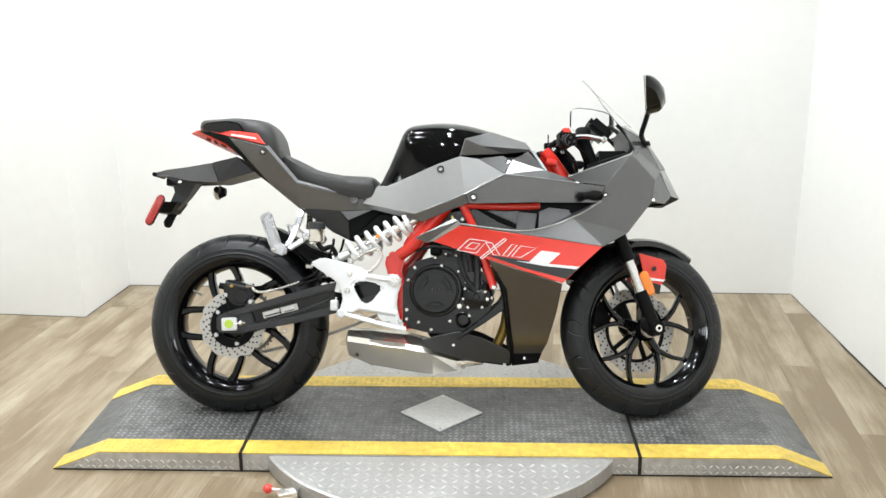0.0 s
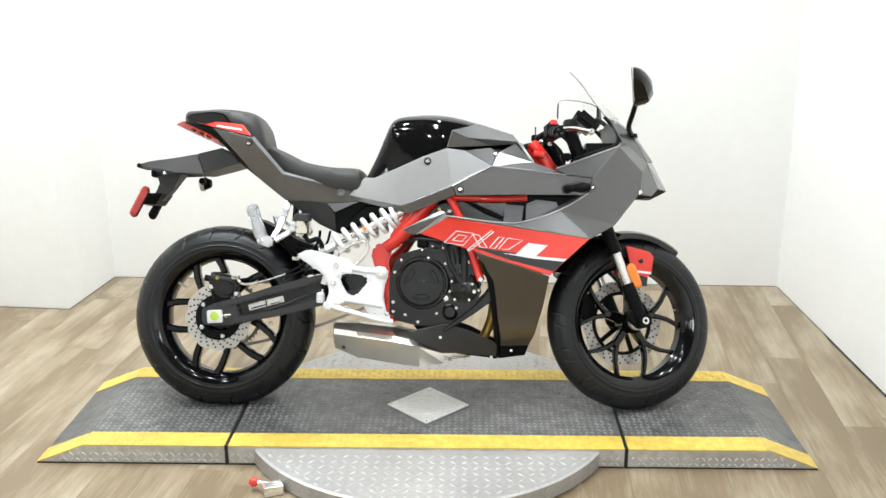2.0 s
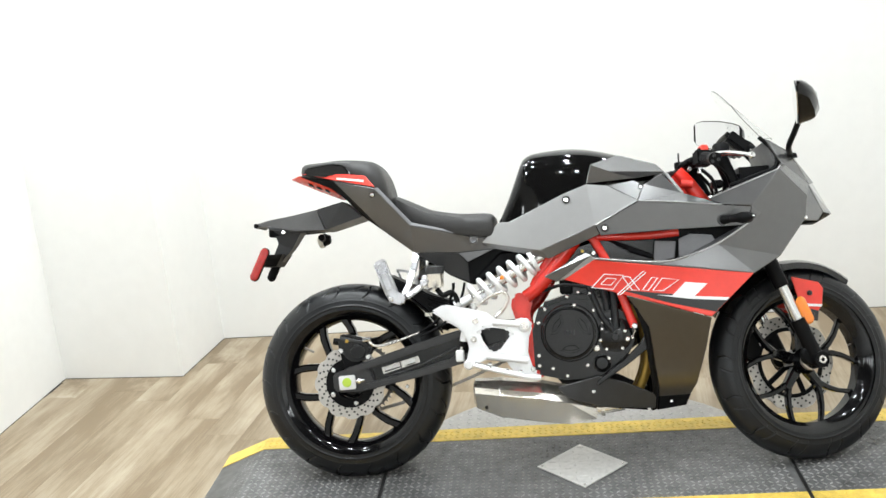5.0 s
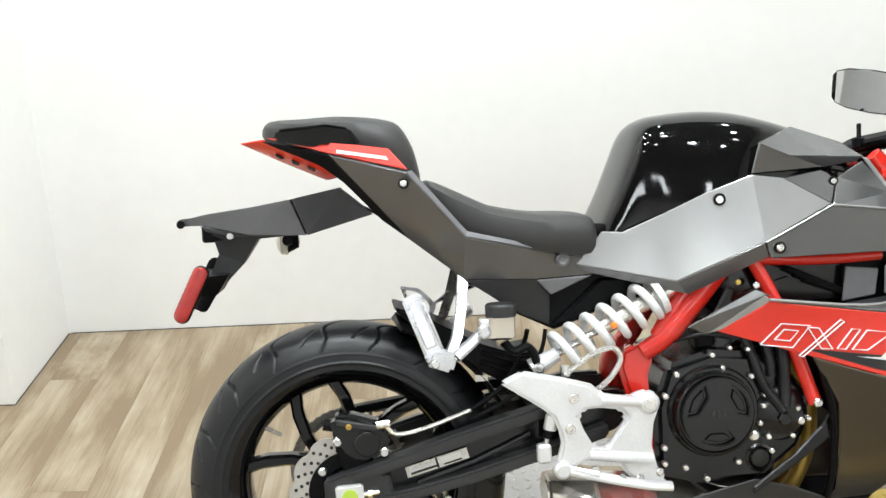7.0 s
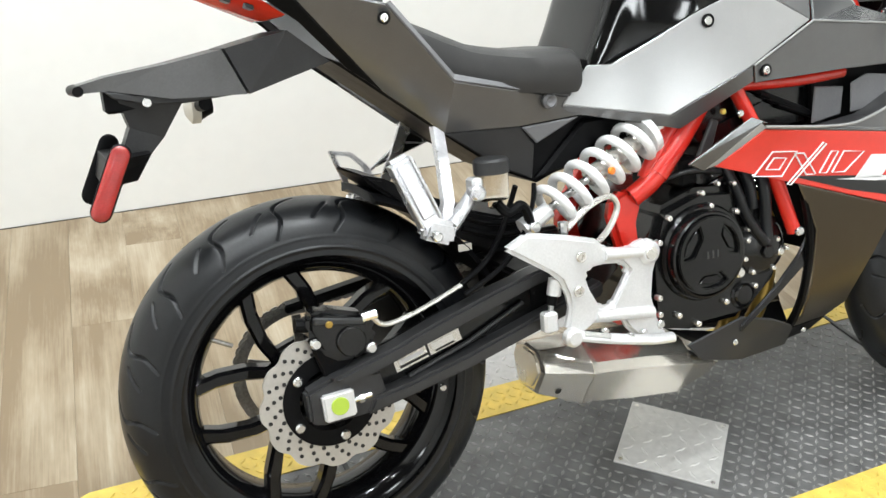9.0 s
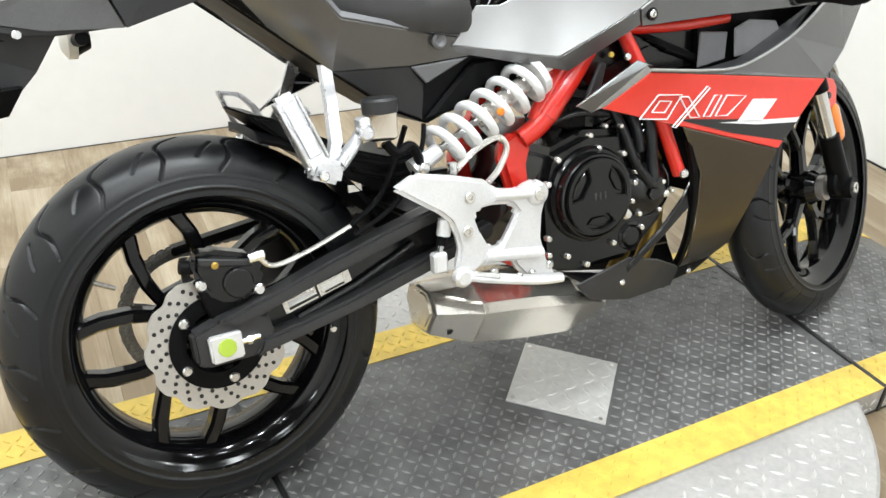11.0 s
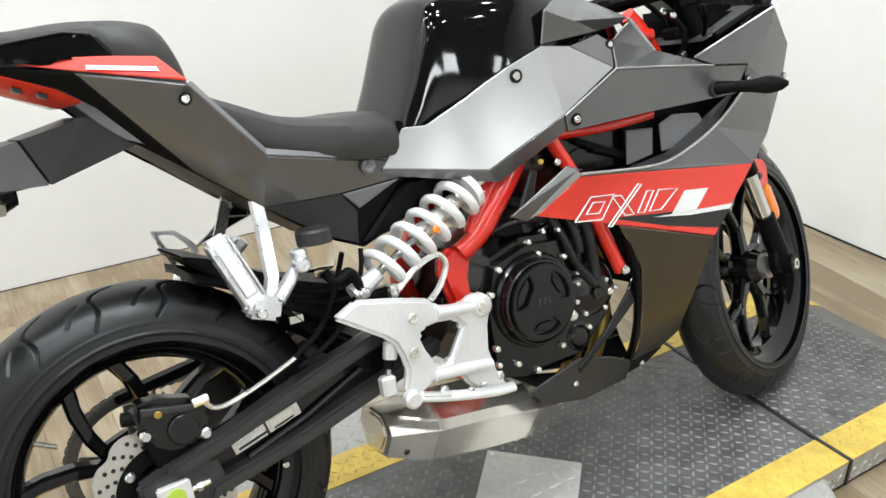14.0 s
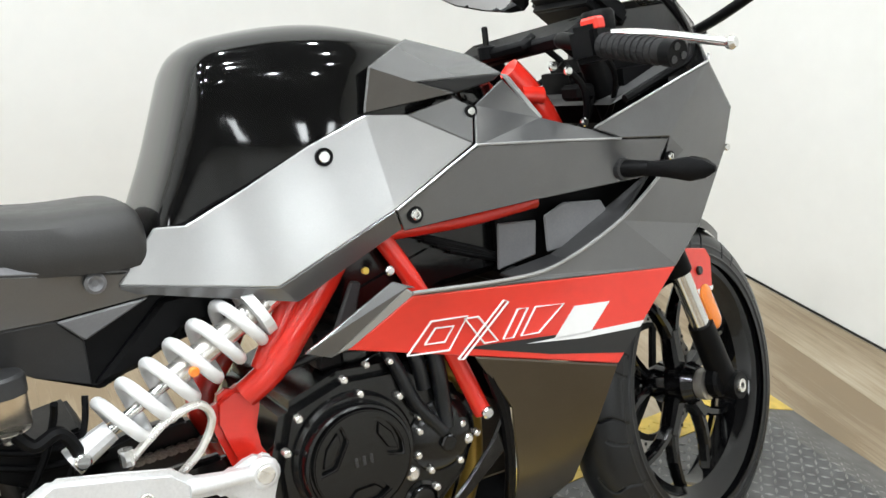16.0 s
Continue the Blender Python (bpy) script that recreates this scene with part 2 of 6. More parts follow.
def lathe(profile, centre=(0, 0, 0), steps=48, axis="Y", closed=True):
    """Turns a profile of (radius, along) points about an axis."""
    bm = bmesh.new()
    rows = []
    for i in range(steps):
        a = 2 * math.pi * i / steps
        row = []
        for r, w in profile:
            u, v = r * math.cos(a), r * math.sin(a)
            p = {"Y": (u, w, v), "Z": (u, v, w), "X": (w, u, v)}[axis]
            row.append(bm.verts.new((centre[0] + p[0], centre[1] + p[1], centre[2] + p[2])))
        rows.append(row)
    n = len(profile)
    for i in range(steps):
        for j in range(n if closed else n - 1):
            bm.faces.new((rows[i][j], rows[(i + 1) % steps][j], rows[(i + 1) % steps][(j + 1) % n], rows[i][(j + 1) % n]))
    if not closed:
        for j in (0, n - 1):
            if profile[j][0] > 1e-5:
                bm.faces.new([rows[i][j] for i in range(steps)])
    bmesh.ops.remove_doubles(bm, verts=bm.verts[:], dist=1e-6)
    return bm


def cap(centre, r, depth, axis="Y", steps=20, round_=0.25):
    """A round cover or knob: a disc with a softened rim, its back at the centre; it grows against the axis."""
    b = min(r, depth) * round_
    return lathe([(0, 0), (r, 0), (r, -depth + b), (r - b, -depth), (0, -depth)], centre, steps, axis, closed=False)


def smooth_path(pts, n=6):
    """A Catmull-Rom curve through the points."""
    p = [Vector(q) for q in pts]
    if len(p) < 3:
        return p
    out = []
    for i in range(len(p) - 1):
        a, b, c, d = p[max(i - 1, 0)], p[i], p[i + 1], p[min(i + 2, len(p) - 1)]
        for k in range(n):
            t = k / n
            out.append(0.5 * (2 * b + (c - a) * t + (2 * a - 5 * b + 4 * c - d) * t * t + (3 * b - a - 3 * c + d) * t ** 3))
    return out + [p[-1]]


def tube(pts, r, steps=10, curve=6, flat=1.0):
    """A round bar swept along a path; r may be a list, one for each point of the path."""
    path = smooth_path(pts, curve) if curve else [Vector(q) for q in pts]
    bm = bmesh.new()
    rings = []
    side = None
    for i, p in enumerate(path):
        d = (path[min(i + 1, len(path) - 1)] - path[max(i - 1, 0)]).normalized()
        if side is None:
            side = d.orthogonal().normalized()
        side = (side - d * side.dot(d)).normalized()
        up = d.cross(side)
        rad = r if not isinstance(r, (list, tuple)) else r[0] + (r[1] - r[0]) * i / (len(path) - 1)
        rings.append([bm.verts.new(p + rad * (math.cos(2 * math.pi * k / steps) * side + flat * math.sin(2 * math.pi * k / steps) * up)) for k in range(steps)])
    for a, b in zip(rings, rings[1:]):
        for k in range(steps):
            bm.faces.new((a[k], a[(k + 1) % steps], b[(k + 1) % steps], b[k]))
    bm.faces.new(rings[0])
    bm.faces.new(rings[-1])
    return bm


def loft(rings):
    """A closed skin over rings of equal length, capped at both ends."""
    bm = bmesh.new()
    rows = [[bm.verts.new(v) for v in ring] for ring in rings]
    n = len(rows[0])
    for a, b in zip(rows, rows[1:]):
        for k in range(n):
            bm.faces.new((a[k], a[(k + 1) % n], b[(k + 1) % n], b[k]))
    bm.faces.new(rows[0])
    bm.faces.new(rows[-1])
    return bm


def moved(bm, m):
    bm.transform(m)
    return bm


def joined(*bms):
    out = bmesh.new()
    for bm in bms:
        me = bpy.data.meshes.new("tmp")
        bm.to_mesh(me)
        bm.free()
        out.from_mesh(me)
        bpy.data.meshes.remove(me)
    return out


# ---- the room ----
def wall(name, a, b, height, thick, label):
    """A wall from a to b on the plan, its thickness on the outer (right-hand) side."""
    d = Vector((b[0] - a[0], b[1] - a[1], 0))
    n = Vector((d.y, -d.x, 0)).normalized() * thick
    A, B = Vector((*a, 0)), Vector((*b, 0))
    pts = [A, B, B + n, A + n]
    bm = from_lists([(*p.xy, -0.02) for p in pts] + [(*p.xy, height) for p in pts],
                    [(0, 1, 2, 3), (7, 6, 5, 4)] + [(i, (i + 1) % 4, 4 + (i + 1) % 4, 4 + i) for i in range(4)])
    return tagged(link(name, bm, WALL, None), label, "wall", kind="structure")


TOP = 3.1
wall("wall_north", (1.67, 1.485), (-1.66, 1.585), TOP, 0.12, "plain white painted back wall behind the ramp")
wall("wall_pillar_side", (-1.66, 1.585), (-1.705, 1.11), TOP, 0.05, "white painted side of a wall offset")
wall("wall_pillar", (-1.705, 1.11), (-2.28, 1.16), TOP, 0.12, "white painted wall offset beside the display bay")
wall("wall_west", (-2.28, 1.16), (-2.345, -4.0), TOP, 0.12, "plain white painted side wall")
wall("wall_east", (1.782, -4.0), (1.67, 1.485), TOP, 0.12, "plain white painted side wall")
for p, q in (((1.67, 1.485), (-1.66, 1.585)), ((-1.66, 1.585), (-1.705, 1.11)), ((-1.705, 1.11), (-2.28, 1.16)), ((-2.28, 1.16), (-2.345, -4.0)), ((1.782, -4.0), (1.67, 1.485))):
    d = Vector((q[0] - p[0], q[1] - p[1], 0))
    n = Vector((-d.y, d.x, 0)).normalized() * 0.003
    P0, P1 = Vector((*p, 0)), Vector((*q, 0))
    ring = lambda v: [v + Vector((0, 0, -0.004)), v + n + Vector((0, 0, -0.004)), v + n + Vector((0, 0, 0.0012)), v + Vector((0, 0, 0.002))]
    tagged(link("baseboard", loft([ring(P0 + d * 0.002), ring(P1 - d * 0.002)]), DECALK), "thin dark gap strip where the wall meets the floor", "baseboard", kind="structure")
for nm, a, b in (("wall_hall_west", (-2.345, -4.0), (-6.5, -4.0)), ("wall_hall_east", (6.0, -4.0), (1.782, -4.0)), ("wall_hall_side_west", (-6.5, -4.0), (-6.5, -6.2)), ("wall_hall_side_east", (6.0, -6.2), (6.0, -4.0)), ("wall_south", (-6.5, -6.2), (6.0, -6.2))):
    wall(nm, a, b, TOP, 0.12, "plain white wall of the hall outside the display bay").data.materials[0] = HALL
tagged(link("ceiling", box(-6.7, 6.2, -6.4, 1.8, TOP, TOP + 0.1, 0), CEIL), "plain grey ceiling with recessed lamps", "ceiling", kind="structure")
tagged(link("trim", slab([(-1.1, 1.57), (1.40, 1.57), (1.40, 1.58), (-1.1, 1.58)], 0.0, 0.006, 0.001), WALL), "thin white ledge line on the side wall", "trim", kind="structure")
bpy.data.objects["trim"].matrix_world = Matrix.Translation((1.668, 0.085, 0)) @ Matrix.Rotation(radians(91.2), 4, "Z")


def ceiling_lamp(x, y, size, power, long=0.0):
    """A recessed lamp: a metal ring or tray and the light in it."""
    if long:
        rim = box(x - size, x + size, y - long, y + long, TOP - 0.03, TOP - 0.004, 0.004)
    else:
        rim = lathe([(size, -0.02), (size + 0.02, -0.02), (size + 0.02, 0), (size, 0)], (x, y, TOP - 0.004), 32, "Z")
    ob = tagged(link("ceiling_lamp", rim, ALU), "white recessed ceiling lamp shining downwards", "lamp", "ceiling lamps")
    ld = bpy.data.lights.new("lamp", "AREA")
    ld.shape, ld.energy, ld.color = ("RECTANGLE" if long else "DISK"), power, (0.93, 0.98, 1.0)
    ld.size = size * 2
    if long:
        ld.size_y = long * 2
    lo = new("lamp_light", ld)
    lo.location = (x, y, TOP - (0.034 if long else 0.012))
    lo.parent = ob
    return ob


jit = random.Random(11)
for ly in (-1.75, -0.85, 0.05, 0.95):
    for lx, lp in ((-1.75, 12.5), (-0.85, 15.5), (0.1, 14.5), (1.0, 9.5)):
        ceiling_lamp(lx + jit.uniform(-0.28, 0.28), ly + jit.uniform(-0.25, 0.25), 0.055, lp * {-1.75: 0.55, -0.85: 0.85, 0.05: 1.25, 0.95: 1.25}[ly])
for lx, lp in ((-2.6, 18), (-1.0, 20), (0.3, 26), (1.5, 22), (2.2, 26), (2.9, 26), (3.6, 26)):
    ceiling_lamp(lx, -5.1, 0.15, lp, 0.6)


# ---- the ramp and its turntable ----
def lozenges(spots, z_of, size=0.0118, wide=0.0037, high=0.0018):
    """Raised tread lozenges at (x, y, turn) spots, as one mesh."""
    verts, faces = [], []
    for x, y, a in spots:
        c, s = math.cos(a), math.sin(a)
        n = len(verts)
        for u, v, h in ((-size, 0, 0), (0, -wide, 0), (size, 0, 0), (0, wide, 0), (-size * 0.55, 0, high), (0, -wide * 0.4, high), (size * 0.55, 0, high), (0, wide * 0.4, high)):
            px, py = x + c * u - s * v, y + s * u + c * v
            verts.append((px, py, z_of(px, py) + h))
        faces += [(n + i, n + (i + 1) % 4, n + 4 + (i + 1) % 4, n + 4 + i) for i in range(4)] + [(n + 4, n + 5, n + 6, n + 7)]
    return verts, faces


def tread_part(name, spots, z_of, mat, parent, label, **kw):
    v, f = lozenges(spots, z_of, **kw)
    me = bpy.data.meshes.new(name)
    me.from_pydata(v, [], f)
    me.materials.append(mat)
    ob = new(name, me)
    ob.parent = parent
    return tagged(ob, label, kind="stuff")


def grid_spots(x0, x1, y0, y1, pitch, keep=lambda x, y: True):
    out = []
    for i in range(int((x1 - x0) / pitch) + 1):
        for j in range(int((y1 - y0) / pitch) + 1):
            x, y = x0 + (i + 0.5) * pitch, y0 + (j + 0.5) * pitch
            if x < x1 - 0.008 and y < y1 - 0.008 and keep(x, y):
                out.append((x, y, radians(45 if (i + j) % 2 else -45)))
    return out


RZ, RY = 0.066, 0.305


def deck_height(x, y):
    """The ramp's top: flat in the middle, running down to the floor at both ends."""
    if x < -1.09:
        return max(0.004, RZ * (x + 1.248) / 0.158)
    if x > 1.10:
        return max(0.004, RZ * (1.256 - x) / 0.156)
    return RZ


def ramp_piece(name, xs, label):
    """One section of the ramp: deck, two yellow edge stripes, tread-plate sides, tread."""
    root = tagged(new(name), label, "ramp", "ramp sections")

    def strip(y0, y1, lift, bottom, nm, mat, lab):
        rings = [[(x, y0, deck_height(x, 0) + lift), (x, y1, deck_height(x, 0) + lift), (x, y1, bottom(x)), (x, y0, bottom(x))] for x in xs]
        return part(nm, loft(rings), mat, root, lab)

    low = lambda x: 0.0
    strip(-RY + 0.006, RY - 0.006, -0.0015, low, "deck", DECK, "worn dark grey painted tread plate")
    for y0, y1 in ((-RY, -RY + 0.088), (RY - 0.088, RY)):
        strip(y0, y1, 0.0006, lambda x: deck_height(x, 0) - 0.003, "edge_stripe", YELLOW, "yellow painted safety edge")
    for y0, y1 in ((-RY, -RY + 0.005), (RY - 0.005, RY)):
        rings = [[(x, y0, deck_height(x, 0) - 0.003), (x, y1, deck_height(x, 0) - 0.003), (x, y1, 0.0), (x, y0, 0.0)] for x in xs]
        part("side_plate", loft(rings), SIDE, root, "dark worn tread plate")
    x0, x1 = xs[0], xs[-1]
    for y0, y1 in ((-RY - 0.0012, -RY), (RY, RY + 0.0012)):
        part("foot_rail", box(x0 + 0.002, x1 - 0.002, y0, y1, 0.0, 0.005, 0), DECALK, root, "thin black rubber foot rail")
    pitch = 0.0205
    dark = lambda x, y: abs(y) < RY - 0.092 and abs(x) + abs(y) > 0.155
    tread_part("deck_tread", grid_spots(x0, x1, -RY, RY, pitch, dark), lambda x, y: deck_height(x, y) - 0.0016, WORN, root, "raised dark tread lozenges", size=0.0100, wide=0.0036, high=0.0022)
    tread_part("stripe_tread", grid_spots(x0, x1, -RY, RY, pitch, lambda x, y: abs(y) > RY - 0.086), lambda x, y: deck_height(x, y) + 0.0005, YELLOW, root, "raised yellow tread lozenges", size=0.0100, wide=0.0032)
    v, f = lozenges([(x, z, a) for x, z, a in grid_spots(x0 + 0.004, x1, 0.002, RZ - 0.004, 0.0205, lambda x, z: z < deck_height(x, 0) - 0.014)], lambda x, y: 0, 0.0105, 0.0042, 0.0022)
    for sy in (-RY, RY):
        me = bpy.data.meshes.new("side_tread")
        me.from_pydata([(x, sy - h if sy < 0 else sy + h, z) for x, z, h in v], [], f)
        me.materials.append(PLATE)
        ob = new("side_tread", me)
        ob.parent = root
        tagged(ob, "raised bright tread lozenges", kind="stuff")
    return root


ramp_piece("ramp_end", [-1.248, -1.09, -0.632], "grey tread-plate ramp end with yellow edges, sloping to the floor")
deck_root = ramp_piece("ramp_deck", [-0.624, 0.644], "worn grey tread-plate ramp deck with yellow edges, under the motorcycle")
ramp_piece("ramp_end", [0.652, 1.10, 1.256], "grey tread-plate ramp end with yellow edges, sloping to the floor")

for x in (-0.628, 0.648):
    part("joint_strip", box(x - 0.0055, x + 0.0055, -RY - 0.004, RY + 0.004, 0.0, RZ + 0.0028, 0.0015), DECALK, deck_root, "black rubber strip in the joint")

table = tagged(new("turntable"), "round galvanised tread-plate turntable set under the ramp", "turntable")
part("plate", lathe([(0, 0.058), (0.622, 0.058), (0.63, 0.054), (0.63, 0.006), (0.622, 0.0), (0, 0)], (0.013, 0, 0), 96, "Z", False), TREAD, table, "bright galvanised plate")
tread_part("plate_tread", grid_spots(-0.63, 0.66, -0.64, 0.64, 0.034, lambda x, y: abs(y) > RY + 0.012 and math.hypot(x - 0.013, y) < 0.612), lambda x, y: 0.0579, PLATE, table, "raised bright tread lozenges", size=0.014, wide=0.0046, high=0.0024)
rimspots = []
for i in range(120):
    for j in range(2):
        rimspots.append((i * 2 * math.pi / 120, 0.018 + 0.022 * j, radians(45 if (i + j) % 2 else -45)))
v, f = lozenges([(a * 0.63, z, t) for a, z, t in rimspots], lambda x, y: 0, 0.010, 0.0034, 0.0012)
me = bpy.data.meshes.new("rim_tread")
me.from_pydata([(0.013 + (0.63 + h) * math.cos(a / 0.63), (0.63 + h) * math.sin(a / 0.63), z) for a, z, h in v], [], f)
me.materials.append(TREAD)
ob = tagged(new("rim_tread", me), "raised tread lozenges on the rim", kind="stuff")
ob.parent = table

lock = tagged(new("turntable_latch"), "steel turntable latch with a round red knob", "latch")
part("lever", tube([(-0.42, -0.475, 0.03), (-0.46, -0.47, 0.028), (-0.495, -0.462, 0.028)], 0.006, 8), STEEL, lock)
part("bracket", moved(box(-0.03, 0.03, -0.018, 0.018, 0, 0.034, 0.003), Matrix.Translation((-0.445, -0.478, 0.0)) @ Matrix.Rotation(radians(20), 4, "Z")), STEEL, lock)
part("knob", lathe([(0, 0.016), (0.009, 0.013), (0.015, 0.004), (0.015, -0.006), (0.008, -0.014), (0, -0.016)], (-0.508, -0.458, 0.028), 16, "X", False), RED, lock, "red plastic knob", True)

plate = tagged(new("cover_plate"), "square galvanised tread plate screwed diagonally onto the deck", "plate")
pm = Matrix.Translation((0.007, -0.001, RZ)) @ Matrix.Rotation(radians(45), 4, "Z")
part("sheet", moved(box(-0.1015, 0.1015, -0.1015, 0.1015, -0.001, 0.0035, 0.0008), pm), PLATE, plate)
v, f = lozenges(grid_spots(-0.1, 0.1, -0.1, 0.1, 0.033), lambda x, y: 0.0034, 0.014, 0.0042, 0.0016)
me = bpy.data.meshes.new("tread")
me.from_pydata([tuple(pm @ Vector(q)) for q in v], [], f)
me.materials.append(PLATE)
ob = tagged(new("tread", me), "raised tread lozenges", kind="stuff")
ob.parent = plate
for sx in (-0.09, 0.09):
    for sy in (-0.09, 0.09):
        part("screw", moved(cap((0, 0, 0.003), 0.004, -0.0016, "Z", 12), pm @ Matrix.Translation((sx, sy, 0))), STEEL, plate)

# ---- the motorcycle ----
# Built upright: x forwards from the rear axle, y to its left, z up; then leant onto its side stand.
bike = tagged(new("motorcycle"), "grey and red sport motorcycle leaning on its stand on the ramp", "motorcycle")
bike.matrix_world = Matrix.Translation((-0.71, 0.014, 0.066)) @ Matrix.Rotation(radians(-0.7), 4, "Z") @ Matrix.Rotation(radians(-17.5), 4, "X")

# the front end is turned to the left about the steering axis
RAKE, STEER = radians(21), radians(18)
FRONT = Vector((1.414, 0, 0.293))
AXIS = Vector((-math.sin(RAKE), 0, math.cos(RAKE)))
PIVOT = FRONT - Vector((math.cos(RAKE), 0, math.sin(RAKE))) * 0.035
TURNED = Matrix.Translation(PIVOT) @ Matrix.Rotation(STEER, 4, AXIS) @ Matrix.Translation(-PIVOT)


def steered(name, bm, mat, parent, label="", smooth=False):
    return part(name, moved(bm, TURNED), mat, parent, label, smooth)


def bolt(p, parent, r=0.008, depth=0.006, mat=None, m=None):
    bm = cap(p, r, depth, "Y", 14, 0.35)
    if m:
        bm.transform(m)
    return part("bolt", bm, mat or CHROME, parent)


def panel_bolt(p, parent, r):
    """A small steel button head in a dark washer."""
    part("washer", lathe([(0, 0.001), (r * 1.05, 0.001), (r * 1.05, -0.0025), (0, -0.0025)], p, 20), PLASTIC, parent, "black plastic washer")
    part("bolt", lathe([(0, -0.001), (r * 0.7, -0.001), (r * 0.7, -0.0045), (r * 0.5, -0.0065), (r * 0.34, -0.0065), (r * 0.30, -0.003), (0, -0.003)], p, 16), CHROME, parent)


def tyre(centre, R, half, rim, groove, seg=1300):
    """A tyre of revolution whose tread carries cut grooves."""
    n = 116
    prof = []
    for k in range(n):
        u = -1 + 2 * k / (n - 1)
        u = 1.4 * u - 0.4 * u ** 3
        y = half * math.sin(u * 1.35) / math.sin(1.35)
        crown = R - (R - rim) * (1 - math.cos(u * 1.57) ** 0.62) if abs(u) < 0.999 else rim
        prof.append((y, crown))
    ys = np.array([p[0] for p in prof])
    rs = np.array([p[1] for p in prof])
    for at, high, wide in ((0.013, 0.0030, 0.0022), (0.030, 0.0012, 0.0016)):
        ys = ys + np.sign(ys) * high * np.exp(-((rs - rim - at) / wide) ** 2)
    ang = np.arange(seg) * 2 * math.pi / seg
    s = (ang * R)[:, None]
    cut = groove(s, np.broadcast_to(ys[None, :], (seg, n)), 2 * math.pi * R)
    r = rs[None, :] - cut * 0.0075 * (rs[None, :] > rim + 0.26 * (R - rim))
    X = centre[0] + r * np.cos(ang)[:, None]
    Z = centre[2] + r * np.sin(ang)[:, None]
    Y = np.broadcast_to(centre[1] + ys[None, :], (seg, n))
    verts = np.stack([X, Y, Z], -1).reshape(-1, 3)
    faces = [(i * n + j, ((i + 1) % seg) * n + j, ((i + 1) % seg) * n + j + 1, i * n + j + 1) for i in range(seg) for j in range(n - 1)]
    return verts.tolist(), faces


def slashes(pitch, w):
    """Slanted, hooked grooves on both shoulders, staggered."""
    def cut(s, y, around):
        n = round(around / pitch)
        p = around / n
        out = np.zeros(np.broadcast(s, y).shape)
        for sign, shift in ((1, 0.0), (-1, 0.5)):
            ya = sign * y
            t = (ya - 0.007) / (0.82 * y.max())
            inside = (t > 0) & (t < 1)
            line = 0.066 * t + 0.016 * np.sin(5.5 * t) + shift * p
            d = np.abs((s - line + p / 2) % p - p / 2)
            out = np.maximum(out, inside * np.clip(1.6 - d / (w / 2), 0, 1))
            t2 = (ya - 0.035) / 0.028
            inside2 = (t2 > 0) & (t2 < 1)
            d2 = np.abs((s - 0.03 * t2 - (shift + 0.55) * p + p / 2) % p - p / 2)
            out = np.maximum(out, inside2 * np.clip(1.5 - d2 / (w / 2), 0, 1))
        return out
    return cut


def tyre_part(parent, centre, R, half, rim, m=None, label="", pitch=0.112, cut=0.0046):
    v, f = tyre(centre, R, half, rim, slashes(pitch, cut))
    if m:
        v = [tuple(m @ Vector(p)) for p in v]
    lean = radians(17.5)
    v = np.array(v)
    sunk = v[:, 2] * math.cos(lean) - v[:, 1] * math.sin(lean)
    v[:, 2] += np.maximum(0, -0.0006 - sunk) / math.cos(lean)
    v = v.tolist()
    me = bpy.data.meshes.new("tyre")
    me.from_pydata(v, [], f)
    me.materials.append(RUBBER)
    for p in me.polygons:
        p.use_smooth = True
    ob = new("tyre", me)
    ob.parent = parent
    ob["label"] = label
    return ob


def spoke_bm(c, a, r0, r1, w0, w1, y0, y1, t0, t1):
    """A tapering spoke from radius r0 to r1 at angles a = (inner, outer)."""
    rings = []
    for k in range(5):
        t = k / 4
        r, an = r0 + (r1 - r0) * t, a[0] + (a[1] - a[0]) * t
        w, th, y = w0 + (w1 - w0) * t, t0 + (t1 - t0) * t, y0 + (y1 - y0) * t
        d, e = Vector((math.cos(an), 0, math.sin(an))), Vector((-math.sin(an), 0, math.cos(an)))
        p = Vector(c) + d * r
        rings.append([p + e * w * u + Vector((0, y + th * q, 0)) for u, q in ((-1, 0.6), (-0.6, 1), (0.6, 1), (1, 0.6), (1, -0.6), (0.6, -1), (-0.6, -1), (-1, -0.6))])
    return loft(rings)


def rim_profile(R, half):
    lip = R
    right = [(lip, -half), (lip + 0.008, -half - 0.003), (lip + 0.010, -half + 0.004), (lip - 0.006, -half + 0.006), (lip - 0.016, -half + 0.018), (lip - 0.026, -half * 0.45)]
    left = [(r, -y) for r, y in reversed(right)]
    inner = [(lip - 0.034, half * 0.45), (lip - 0.024, half - 0.016), (lip - 0.012, half - 0.004)]
    return right + left + [(r, w) for r, w in reversed(inner)] + [(r, -w) for r, w in inner]


rear = part("rear_wheel", lathe(rim_profile(0.230, 0.060), (0, 0.008, 0.303), 96), RIM, bike, "gloss black cast rear wheel", True)
tyre_part(rear, (0, 0.012, 0.303), 0.316, 0.084, 0.232, None, "wide black grooved road tyre")
part("hub", lathe([(0.02, -0.07), (0.05, -0.066), (0.058, -0.04), (0.05, 0.0), (0.058, 0.04), (0.05, 0.066), (0.02, 0.07)], (0, 0, 0.303), 32), RIM, rear, "", True)
for k in range(5):
    for s in (-1, 1):
        a = radians(144 + 72 * k)
        part("spoke", spoke_bm((0, 0, 0.303), (a + s * 0.01, a + s * 0.455), 0.04, 0.214, 0.0095, 0.0145, -0.01, -0.012, 0.02, 0.017), RIM, rear)
